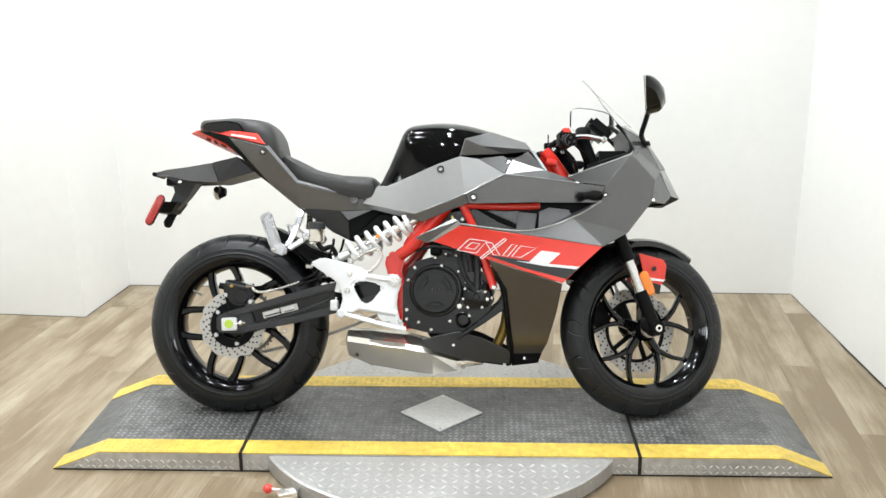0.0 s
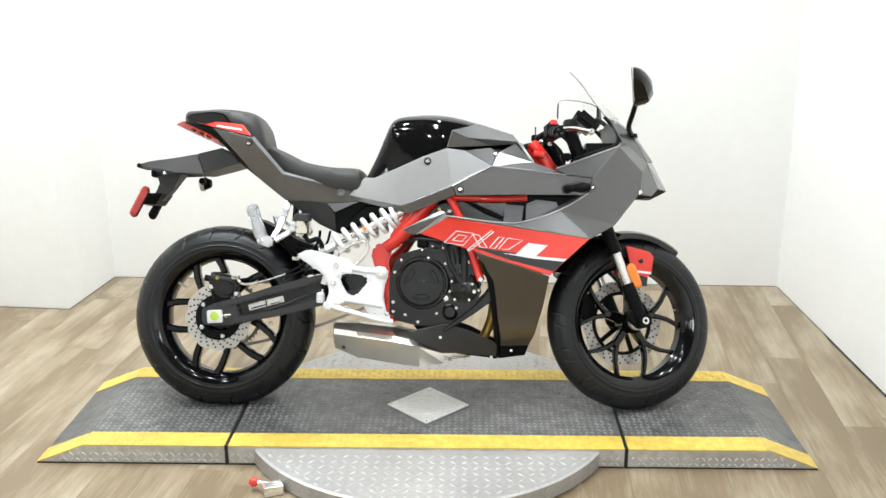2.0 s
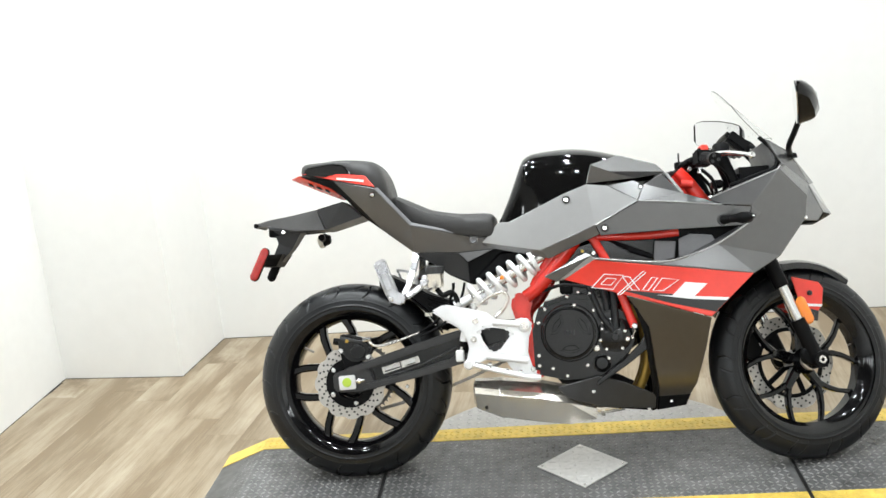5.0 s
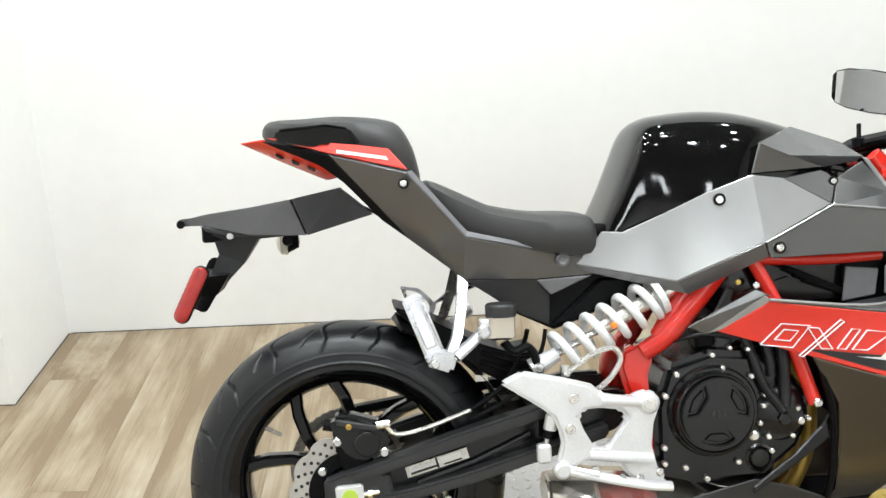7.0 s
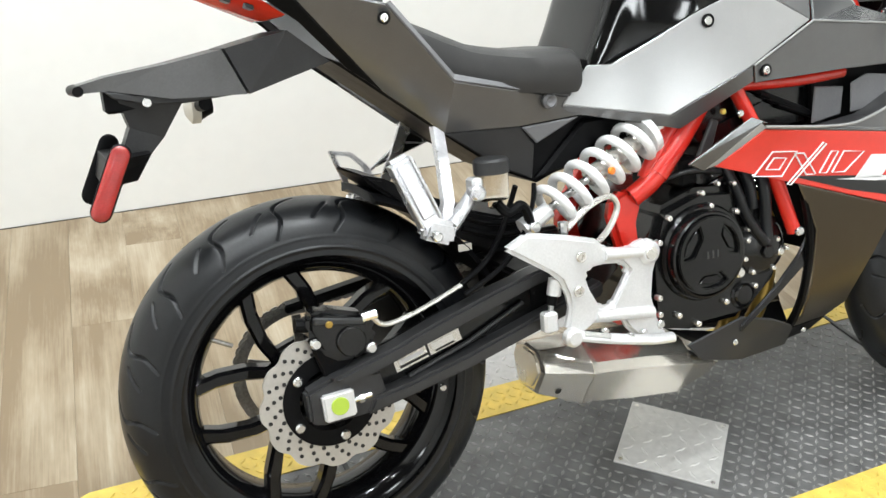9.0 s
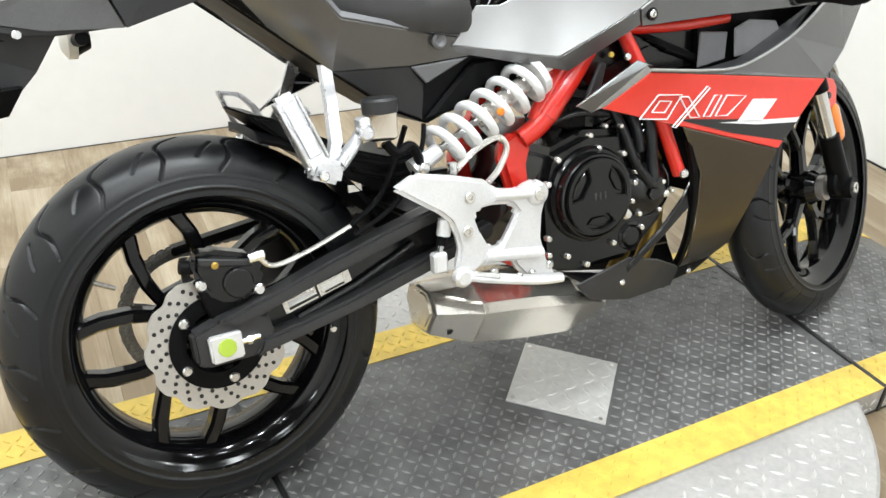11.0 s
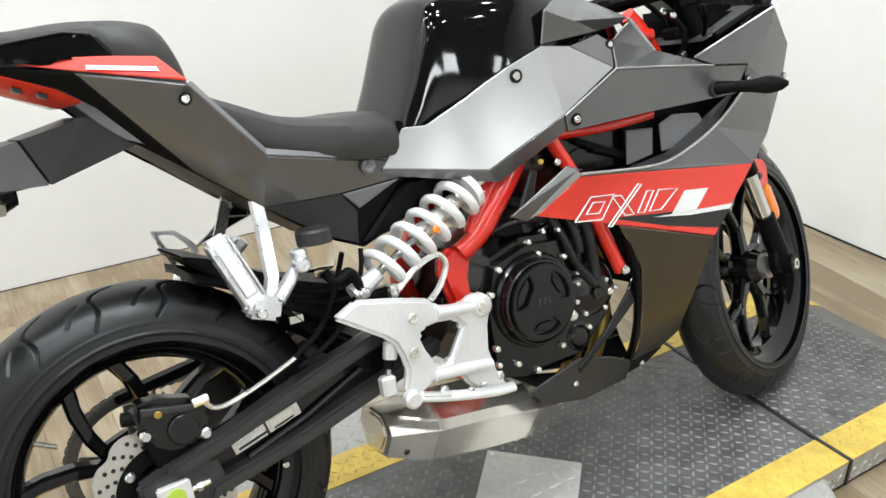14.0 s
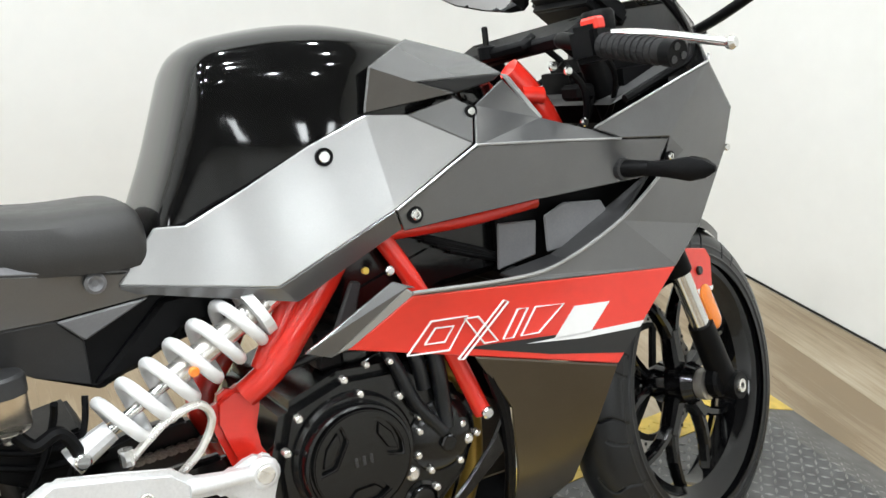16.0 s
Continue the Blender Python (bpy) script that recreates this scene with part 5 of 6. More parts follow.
# red frame
fr_p = part("frame", tube([(0.735, -0.116, 0.712), (0.697, -0.119, 0.664), (0.652, -0.121, 0.612), (0.612, -0.118, 0.570), (0.575, -0.110, 0.545)], [0.024, 0.021], 14, 5, 0.85), REDF, bike, "glossy red tubular steel frame", True)
part("frame_spar", tube([(0.690, -0.112, 0.700), (0.655, -0.115, 0.655), (0.622, -0.117, 0.610), (0.600, -0.115, 0.575)], [0.017, 0.014], 12), REDF, fr_p, "", True)
part("weld_collar", tube([(0.640, -0.120, 0.600), (0.622, -0.119, 0.580)], 0.0245, 14, 0, 0.85), REDF, fr_p, "", True)
part("pivot_plate", slab([(0.532, 0.550), (0.560, 0.563), (0.598, 0.550), (0.592, 0.522), (0.584, 0.498), (0.586, 0.470), (0.598, 0.445), (0.608, 0.40), (0.624, 0.34), (0.624, 0.295), (0.578, 0.292), (0.572, 0.37), (0.548, 0.44), (0.536, 0.482), (0.526, 0.517)], -0.116, -0.088, 0.009, None, 2), REDF, fr_p, "", True)
part("lower_bar", slab([(0.515, 0.355), (0.55, 0.36), (0.60, 0.36), (0.61, 0.32), (0.53, 0.32)], -0.12, -0.09, 0.005), REDF, fr_p)
part("down_tube", tube([(0.785, -0.126, 0.722), (0.824, -0.132, 0.648), (0.860, -0.146, 0.55), (0.897, -0.157, 0.437)], 0.0135, 12), REDF, fr_p, "", True)
part("top_rail", tube([(0.76, -0.122, 0.719), (0.92, -0.124, 0.711), (1.05, -0.118, 0.714)], 0.012, 12), REDF, fr_p, "", True)
for k in (-1, 1):
    part("head_casting", tube([(1.068, k * 0.062, 0.908), (1.095, k * 0.064, 0.875), (1.125, k * 0.06, 0.83), (1.15, k * 0.05, 0.79)], [0.021, 0.027], 12, 6, 0.8), REDF, fr_p, "", True)
part("head_lug", tube([(1.075, -0.075, 0.868), (1.11, -0.08, 0.862)], 0.014, 10, 0), REDF, fr_p, "", True)
part("far_frame", tube([(0.79, 0.125, 0.705), (0.700, 0.132, 0.662), (0.618, 0.126, 0.545), (0.566, 0.112, 0.468), (0.612, 0.100, 0.32)], 0.0235, 12, 6, 0.8), REDF, fr_p, "", True)
part("far_down_tube", tube([(0.775, 0.125, 0.705), (0.845, 0.148, 0.56), (0.895, 0.158, 0.437)], 0.0155, 12), REDF, fr_p, "", True)
bolt((0.897, -0.168, 0.440), fr_p, 0.009, 0.008)
bolt((0.79, -0.14, 0.668), fr_p, 0.007, 0.006)
part("connector", slab([(0.70, 0.60), (0.735, 0.665), (0.75, 0.66), (0.735, 0.615)], -0.135, -0.125, 0.003), PLASTICG, fr_p, "grey cable bracket")
part("yellow_cap", cap((0.756, -0.135, 0.675), 0.005, 0.006), YELLOW, fr_p, "yellow cable end")

# engine
eng = part("engine", slab([(0.590, 0.305), (0.68, 0.283), (0.80, 0.285), (0.875, 0.345), (0.905, 0.41), (0.885, 0.47), (0.80, 0.535), (0.70, 0.545), (0.615, 0.52), (0.588, 0.44)], -0.135, 0.135, 0.014, None, 2), ENGINE, bike, "black engine with round covers and bright bolts", True)
cyl = part("cylinder", moved(box(-0.07, 0.07, -0.09, 0.09, 0, 0.12, 0.004), Matrix.Translation((0.80, 0, 0.49)) @ Matrix.Rotation(radians(-16), 4, "Y")), ENGINE, eng, "finned black cylinder")
for k in range(7):
    part("cooling_fin", moved(box(-0.085, 0.085, -0.10, 0.10, -0.006, 0.003, 0.002), Matrix.Translation((0.80 + 0.0035 * k, 0, 0.50 + 0.014 * k)) @ Matrix.Rotation(radians(-16), 4, "Y")), ENGINE, eng)
part("cylinder_head", moved(box(-0.085, 0.075, -0.11, 0.11, 0, 0.075, 0.012, 2), Matrix.Translation((0.825, 0, 0.60)) @ Matrix.Rotation(radians(-16), 4, "Y")), ENGINE, eng)
part("case_rim", lathe([(0.06, -0.128), (0.088, -0.128), (0.089, -0.140), (0.085, -0.146), (0.06, -0.146)], (0.702, 0, 0.428), 48), ENGINE, eng, "", True)
clutch = part("clutch_cover", lathe([(0, -0.140), (0.0805, -0.140), (0.0805, -0.155), (0.078, -0.161), (0.0745, -0.162), (0.072, -0.158), (0, -0.158)], (0.700, 0, 0.427), 64, "Y", False), ENGINE, eng, "round black clutch cover", True)
pockets = []
for a in (148, 28, 270):
    c, d = math.cos(radians(a - 90)), math.sin(radians(a - 90))
    turn_in = lambda pts: [(0.702 + u * c - v * d, 0.428 + u * d + v * c) for u, v in pts]
    pockets.append(turn_in([(-0.034, 0.050), (-0.019, 0.033), (0.019, 0.033), (0.034, 0.050), (0.018, 0.0585), (0, 0.061), (-0.018, 0.0585)]))
    part("pocket_step", slab(turn_in([(-0.026, 0.0495), (-0.014, 0.0385), (0.014, 0.0385), (0.026, 0.0495), (0, 0.0555)]), -0.1615, -0.157, 0.0015), ENGINE, clutch, "raised black step in a pocket", True)
part("cover_plate", pierced([(0.702 + 0.0705 * math.cos(2 * math.pi * k / 56), 0.428 + 0.0705 * math.sin(2 * math.pi * k / 56)) for k in range(56)], pockets, -0.1660, -0.1570, 0.0018), ENGINE, clutch, "three-lobed black cover plate", True).name = "lobed_plate"
for k in range(3):
    part("emblem_bar", box(0.690 + 0.011 * k, 0.694 + 0.011 * k, -0.1672, -0.165, 0.423, 0.436, 0.0005), PLASTICG, clutch, "worn emblem bar")
for x, z in ((0.631, 0.503), (0.721, 0.511), (0.608, 0.462), (0.604, 0.362), (0.604, 0.331), (0.645, 0.321), (0.687, 0.297), (0.750, 0.326), (0.778, 0.492)):
    bolt((x, -0.132, z), eng, 0.0055, 0.014, STEEL)
for x, z, r in ((0.781, 0.376, 0.012), (0.793, 0.40, 0.006), (0.81, 0.372, 0.006), (0.800, 0.434, 0.006), (0.802, 0.455, 0.005), (0.868, 0.425, 0.006), (0.875, 0.40, 0.009), (0.858, 0.372, 0.006), (0.815, 0.345, 0.006), (0.890, 0.404, 0.006), (0.70, 0.538, 0.006), (0.735, 0.55, 0.005), (0.770, 0.545, 0.005)):
    bolt((x, -0.137, z), eng, r * 0.85, 0.012, STEEL)
part("oil_filler", lathe([(0, -0.125), (0.028, -0.125), (0.028, -0.136), (0.023, -0.139), (0.021, -0.136), (0.017, -0.141), (0, -0.142)], (0.794, 0, 0.330), 28, "Y", False), ENGINE, eng, "", True)
pump = part("water_pump", lathe([(0, -0.12), (0.055, -0.12), (0.053, -0.138), (0.040, -0.146), (0.015, -0.150), (0, -0.150)], (0.838, 0, 0.415), 32, "Y", False), ENGINE, eng, "", True)
part("pump_nut", cap((0.838, -0.15, 0.408), 0.013, 0.008, "Y", 6), ENGINE, pump)
for pts, r in (([(0.765, -0.12, 0.585), (0.782, -0.138, 0.53), (0.80, -0.145, 0.475), (0.835, -0.152, 0.425)], 0.0105), ([(0.805, -0.10, 0.60), (0.815, -0.13, 0.54), (0.82, -0.135, 0.49)], 0.012), ([(0.845, -0.11, 0.60), (0.842, -0.14, 0.53), (0.842, -0.145, 0.46), (0.84, -0.148, 0.43)], 0.013), ([(0.63, -0.10, 0.56), (0.69, -0.12, 0.575), (0.76, -0.12, 0.565)], 0.006)):
    part("coolant_hose", tube(pts, r * 0.9, 10), RUBBER, eng, "black rubber hose", True)
part("starter", lathe([(0, -0.10), (0.022, -0.10), (0.024, 0.0), (0, 0.0)], (0.735, 0, 0.565), 20, "Y", False), ENGINE, eng, "", True)
part("sensor_block", box(0.68, 0.72, -0.11, -0.06, 0.545, 0.60, 0.006), PLASTIC, eng)

# exhaust box
sec = lambda x, top, mid, bot, w: [(x, -0.015, top), (x, -0.045 - w * 0.45, top - 0.004), (x, -0.047 - w * 0.93, mid + 0.014), (x, -0.05 - w, mid - 0.004), (x, -0.03 - w * 0.5, bot), (x, 0.05, bot), (x, 0.075, mid), (x, 0.05, top - 0.01)]
narrow = lambda x, top, mid, bot, w, far: [(x, -0.015, top), (x, -0.045 - w * 0.45, top - 0.004), (x, -0.047 - w * 0.93, mid + 0.014), (x, -0.05 - w, mid - 0.004), (x, -0.03 - w * 0.5, bot), (x, far * 0.6, bot), (x, far, mid), (x, far * 0.6, top - 0.01)]
can = part("exhaust_box", loft([sec(0.482, 0.290, 0.246, 0.168, 0.070), sec(0.60, 0.278, 0.232, 0.149, 0.071), sec(0.690, 0.258, 0.214, 0.138, 0.068), sec(0.772, 0.205, 0.190, 0.150, 0.035)]), EXHAUST, bike, "angular brushed steel under-engine exhaust box")
cap_loft = loft([narrow(0.392, 0.287, 0.254, 0.207, 0.024, 0.030), narrow(0.396, 0.291, 0.254, 0.199, 0.034, 0.036), sec(0.479, 0.291, 0.246, 0.167, 0.070)])
part("end_cap", cap_loft, EXHAUST, can, "polished steel end cap")
part("end_plate", loft([narrow(0.3895, 0.281, 0.251, 0.213, 0.016, 0.024), narrow(0.3925, 0.281, 0.251, 0.213, 0.016, 0.024)]), STEEL, can, "duller end plate")
part("seam_band", loft([sec(0.476, 0.2925, 0.246, 0.1660, 0.0715), sec(0.484, 0.2925, 0.246, 0.1660, 0.0715)]), EXHAUST, can)
part("outlet", moved(cap((0, 0, 0), 0.0075, 0.0025, "Y", 16), Matrix.Translation((0.430, -0.0655, 0.2035)) @ Matrix.Rotation(radians(36), 4, "X")), DECALK, can, "dark drain hole")
part("front_pipe", tube([(0.76, -0.02, 0.178), (0.80, -0.02, 0.182), (0.86, -0.02, 0.19)], 0.021, 14, 0), EXHAUST, can, "", True)
part("clamp", tube([(0.785, -0.02, 0.180), (0.797, -0.02, 0.181)], 0.027, 14, 0), EXHAUST, can)

# number plate holder and its lamps
hold = part("rear_fender", loft([[(-0.302, -0.035, 0.832), (-0.302, 0.035, 0.832), (-0.302, 0.035, 0.822), (-0.302, -0.035, 0.822)], [(-0.255, -0.045, 0.842), (-0.255, 0.045, 0.842), (-0.255, 0.045, 0.822), (-0.255, -0.045, 0.822)],
                          [(-0.17, -0.055, 0.852), (-0.17, 0.055, 0.852), (-0.17, 0.06, 0.802), (-0.17, -0.06, 0.802)], [(-0.09, -0.062, 0.865), (-0.09, 0.062, 0.865), (-0.062, 0.07, 0.797), (-0.062, -0.07, 0.797)]]), FENDER, bike, "dark grey plastic rear fender arm")
part("root", loft([[(-0.086, -0.064, 0.866), (-0.086, 0.064, 0.866), (-0.058, 0.071, 0.797), (-0.058, -0.071, 0.797)], [(0.005, -0.085, 0.884), (0.005, 0.085, 0.884), (0.066, 0.085, 0.832), (0.066, -0.085, 0.832)]]), PLASTICG, hold, "dark root of the fender arm")
part("tip_bar", tube([(-0.296, -0.052, 0.826), (-0.302, 0.0, 0.827), (-0.296, 0.052, 0.826)], 0.008, 10, 4), PLASTIC, hold, "black rubber tip", True)
for y in (-0.045, 0.045):
    part("side_flange", slab([(-0.262, 0.822), (-0.165, 0.803), (-0.068, 0.805), (-0.075, 0.797), (-0.150, 0.793), (-0.205, 0.797), (-0.250, 0.810)], y - 0.004, y + 0.004, 0.002), PLASTICG, hold, "dark side flange")
    part("flange_bolt", cap((-0.205, y - 0.004 if y < 0 else y + 0.004, 0.800), 0.007, 0.005 if y < 0 else -0.005, "Y", 14), CHROME, hold)
part("stem", loft([[(-0.245, -0.03, 0.815), (-0.245, 0.03, 0.815), (-0.15, 0.035, 0.798), (-0.15, -0.035, 0.798)], [(-0.232, -0.022, 0.765), (-0.232, 0.022, 0.765), (-0.185, 0.022, 0.745), (-0.185, -0.022, 0.745)], [(-0.255, -0.02, 0.715), (-0.255, 0.02, 0.715), (-0.225, 0.02, 0.705), (-0.225, -0.02, 0.705)]]), PLASTICG, hold)
part("plate_lamp", box(-0.262, -0.215, -0.028, 0.028, 0.788, 0.822, 0.004), PLASTIC, hold, "black plate lamp")
part("plate_bracket", loft([[(-0.275, -0.10, 0.728), (-0.275, 0.10, 0.728), (-0.21, 0.06, 0.728), (-0.21, -0.06, 0.728)], [(-0.285, -0.09, 0.690), (-0.285, 0.09, 0.690), (-0.235, 0.05, 0.690), (-0.235, -0.05, 0.690)]]), PLASTIC, hold)
for k, nm in ((-0.1, "side_reflector"), (0.1, "side_reflector")):
    pts = [(-0.258, k, 0.735), (-0.277, k, 0.697), (-0.296, k, 0.659)]
    part(nm, capsule(pts[0], pts[-1], 0.0135, 0.35), REFLR, hold, "red side reflector", True)
    part("reflector_rim", capsule(*[(p[0] + 0.001, p[1] * 0.95, p[2]) for p in (pts[0], pts[-1])], 0.0158, 0.3), PLASTIC, hold, "", True)
part("lobe", capsule((-0.238, 0.03, 0.722), (-0.276, 0.03, 0.66), 0.013, 0.5), PLASTIC, hold, "", True)
for k in (1,):
    ind = part("rear_indicator", tube([(-0.105, k * 0.055, 0.782), (-0.108, k * 0.09, 0.778)], 0.011, 10, 0), PLASTIC, bike, "black rear indicator with a pale lens", True)
    part("indicator_body", lathe([(0, 0.024), (0.014, 0.022), (0.024, 0.0), (0, 0.0)], (-0.108, k * 0.11, 0.776), 20, "X", False), PLASTIC, ind, "", True)
    part("indicator_lens", lathe([(0, 0.0), (0.028, 0.0), (0.027, -0.014), (0.014, -0.022), (0, -0.024)], (-0.108, k * 0.11, 0.776), 20, "X", False), CUP, ind, "pale grey lens", True)

# fork, front brake, mudguard (all turned with the wheel)
for k in (-1, 1):
    base = FRONT + Vector((0, k * 0.098, 0))
    leg = steered("fork_leg", tube([base + AXIS * -0.015, base + AXIS * 0.135], [0.0245, 0.0225], 16, 0), PLASTIC, bike, "black fork leg with a bright tube", True)
    steered("bright_tube", tube([base + AXIS * 0.12, base + AXIS * 0.26], 0.0172, 16, 0), CHROME, leg, "bright chromed fork tube", True)
    steered("upper_tube", tube([base + AXIS * 0.245, base + AXIS * 0.70], 0.0228, 16, 0), PLASTIC, leg, "black upper fork tube", True)
    steered("axle_clamp", lathe([(0, -0.03), (0.024, -0.03), (0.026, 0.02), (0, 0.02)], base, 20, "Y", False), PLASTIC, leg, "", True)
    steered("axle_end", lathe([(0.006, 0), (0.012, 0), (0.012, k * 0.004), (0.006, k * 0.004)], base + Vector((0, k * 0.03, 0)), 16), STEEL, leg)
    if k < 0:
        steered("reflector", capsule(base + AXIS * 0.135 + Vector((0.030, -0.014, 0)), base + AXIS * 0.190 + Vector((0.030, -0.014, 0)), 0.017, 0.35), ORANGE, leg, "amber side reflector", True)
    steered("axle_cover", cap(base + Vector((-0.02, k * -0.01, 0.015)), 0.03, 0.02), PLASTIC, leg)
fd = steered("brake_disc", wave_disc(FRONT, 0.150, 0.108, 0.0045, 0.058, 10, 0.009), DISC, bike, "petal-edged steel front brake disc")
steered("disc_carrier", joined(lathe([(0.100, 0.055), (0.112, 0.055), (0.112, 0.062), (0.100, 0.062)], FRONT, 40), *[moved(box(-0.008, 0.008, 0.050, 0.058, 0.025, 0.104, 0.001), Matrix.Translation(FRONT) @ Matrix.Rotation(2 * math.pi * k / 5 + 0.3, 4, "Y")) for k in range(5)]), PLASTIC, fd)
steered("hole_ring", disc_holes(FRONT, (0.118, 0.129, 0.140), 0.0575, 28, 0.0012), DECALK, fd, "dark drilled holes")
steered("front_caliper", slab([(FRONT.x - 0.165, 0.31), (FRONT.x - 0.175, 0.36), (FRONT.x - 0.15, 0.40), (FRONT.x - 0.115, 0.39), (FRONT.x - 0.10, 0.33), (FRONT.x - 0.125, 0.295)], 0.035, 0.095, 0.008, None, 2), PLASTIC, bike, "black front brake caliper", True)
mg = []
for k in range(17):
    a = radians(53 + 95 * k / 16)
    taper = 1 - 0.55 * max(0, (8 - k) / 8) ** 1.6 - 0.25 * max(0, (k - 10) / 6) ** 2
    r = 0.312
    row = []
    for y, dr in ((-0.068, -0.026), (-0.060, -0.006), (-0.03, 0.006), (0, 0.009), (0.03, 0.006), (0.060, -0.006), (0.068, -0.026), (0.055, -0.014), (0, 0.003), (-0.055, -0.014)):
        row.append(FRONT + Vector(((r + dr) * math.cos(a), y * taper, (r + dr) * math.sin(a))))
    mg.append(row)
fm = steered("front_mudguard", loft(mg), BLACK, bike, "gloss black front mudguard", True)
for k in (-1, 1):
    steered("mudguard_side", slab([(1.378, 0.553), (1.468, 0.533), (1.481, 0.513), (1.471, 0.463), (1.455, 0.443), (1.398, 0.458)], k * 0.072, k * 0.066, 0.002), RED, fm, "red mudguard side plate")
    steered("side_stripe", slab([(1.395, 0.470), (1.470, 0.463), (1.465, 0.456), (1.397, 0.461)], k * 0.0745, k * 0.066, 0), WHITE, fm)
    steered("lower_plate", slab([(1.399, 0.456), (1.459, 0.450), (1.451, 0.413), (1.423, 0.418)], k * 0.071, k * 0.066, 0.002), PLASTICG, fm)
    for p in ((1.431, k * 0.072, 0.500), (1.431, k * 0.071, 0.435)):
        steered("stud", cap(p, 0.008, 0.006 * (1 if k < 0 else -1)), DECALK, fm)

# handlebars and controls
top = FRONT + AXIS * 0.695
yoke = steered("top_yoke", moved(joined(box(-0.045, 0.03, -0.125, 0.125, -0.012, 0.012, 0.006), box(-0.06, -0.02, -0.05, 0.05, 0.0, 0.02, 0.006)), Matrix.Translation(top - Vector((0.02, 0, 0))) @ Matrix.Rotation(-RAKE, 4, "Y")), PLASTIC, bike, "black fork yoke with bright bolts", True)
steered("lower_yoke", moved(box(-0.05, 0.03, -0.125, 0.125, -0.016, 0.016, 0.006), Matrix.Translation(FRONT + AXIS * 0.50 - Vector((0.02, 0, 0))) @ Matrix.Rotation(-RAKE, 4, "Y")), PLASTIC, yoke)
for k in (-1, 1):
    steered("yoke_bolt", cap(top + Vector((-0.004, k * 0.098, 0.010)), 0.012, -0.006, "Z", 12), CHROME, yoke)
    inner, outer = Vector((1.088, k * 0.12, 0.925)), Vector((1.040, k * 0.314, 0.872))
    bar = steered("handlebar", tube([Vector((1.13, k * 0.10, 0.925)), inner, inner.lerp(outer, 0.4)], 0.0125, 12, 4), PLASTIC, bike, "black clip-on handlebar", True)
    steered("grip", tube([inner.lerp(outer, 0.42), outer], 0.0175, 16, 0), GRIP, bar, "black rubber grip", True)
    for j in range(9):
        g = inner.lerp(outer, 0.46 + 0.056 * j)
        steered("grip_rib", tube([g, g + (outer - inner).normalized() * 0.004], 0.0188, 16, 0), GRIP, bar)
    steered("bar_end", tube([outer, outer.lerp(inner, -0.09)], 0.0185, 16, 0), PLASTIC, bar, "", True)
    for j in range(3):
        d = (outer - inner).normalized()
        u = d.orthogonal().normalized()
        w = d.cross(u)
        c0 = outer + d * 0.0195 + 0.010 * (math.cos(2.1 * j) * u + math.sin(2.1 * j) * w)
        steered("end_recess", tube([c0, c0 + d * 0.0012], 0.005, 10, 0), PLASTICG, bar)
    steered("switch_block", moved(box(-0.024, 0.024, -0.024, 0.024, -0.026, 0.026, 0.008, 2), Matrix.Translation(inner.lerp(outer, 0.30))), PLASTIC, bar, "black switch block", True)
    steered("lever", tube([Vector((1.118, k * 0.185, 0.918)), Vector((1.126, k * 0.25, 0.904)), Vector((1.135, k * 0.352, 0.871))], [0.009, 0.006], 10, 6), CHROME, bar, "bright alloy lever", True)
    steered("lever_ball", lathe([(0, 0.01), (0.007, 0.007), (0.010, 0), (0.007, -0.007), (0, -0.01)], (1.1355, k * 0.355, 0.870), 14, "Y", False), CHROME, bar, "", True)
    steered("perch", tube([inner.lerp(outer, 0.2), inner.lerp(outer, 0.24) + Vector((0.05, 0, 0.006))], 0.013, 10, 0), PLASTIC, bar)
    if k < 0:
        steered("stop_switch", box(1.062, 1.086, -0.20, -0.17, 0.925, 0.945, 0.004), RED, bar, "red stop switch")
        steered("fluid_cup", lathe([(0, 0), (0.024, 0), (0.026, 0.03), (0.022, 0.036), (0, 0.036)], (1.155, -0.14, 0.925), 18, "Z", False), PLASTIC, bar, "", True)
    steered("cable", tube([inner.lerp(outer, 0.25) + Vector((0.03, 0, -0.01)), Vector((1.16, k * 0.15, 0.86)), Vector((1.19, k * 0.10, 0.80)), Vector((1.15, k * 0.05, 0.76))], 0.0045, 8), PLASTIC, bar, "black control cable", True)
for pts in ([(1.135, -0.10, 0.905), (1.165, -0.11, 0.87), (1.175, -0.10, 0.82), (1.16, -0.08, 0.78)], [(1.175, -0.06, 0.93), (1.205, -0.08, 0.885), (1.20, -0.08, 0.83), (1.18, -0.06, 0.79)], [(1.19, 0.03, 0.94), (1.225, 0.0, 0.89), (1.215, -0.03, 0.83)], [(1.15, 0.06, 0.91), (1.185, 0.05, 0.86), (1.19, 0.05, 0.80)]):
    part("control_cable", tube(pts, 0.0055, 8), PLASTIC, bike, "black control cable", True)
part("cable_clamp", box(1.165, 1.20, -0.10, -0.05, 0.845, 0.87, 0.006), PLASTIC, bike)
for p in ((1.095, -0.135, 0.905), (1.125, -0.13, 0.895), (1.155, -0.118, 0.815)):
    bolt(p, yoke, 0.007, 0.006)
part("lamp_back", box(1.23, 1.36, -0.105, 0.105, 0.80, 0.905, 0.02, 2), PLASTIC, bike, "black lamp housing inside the fairing")
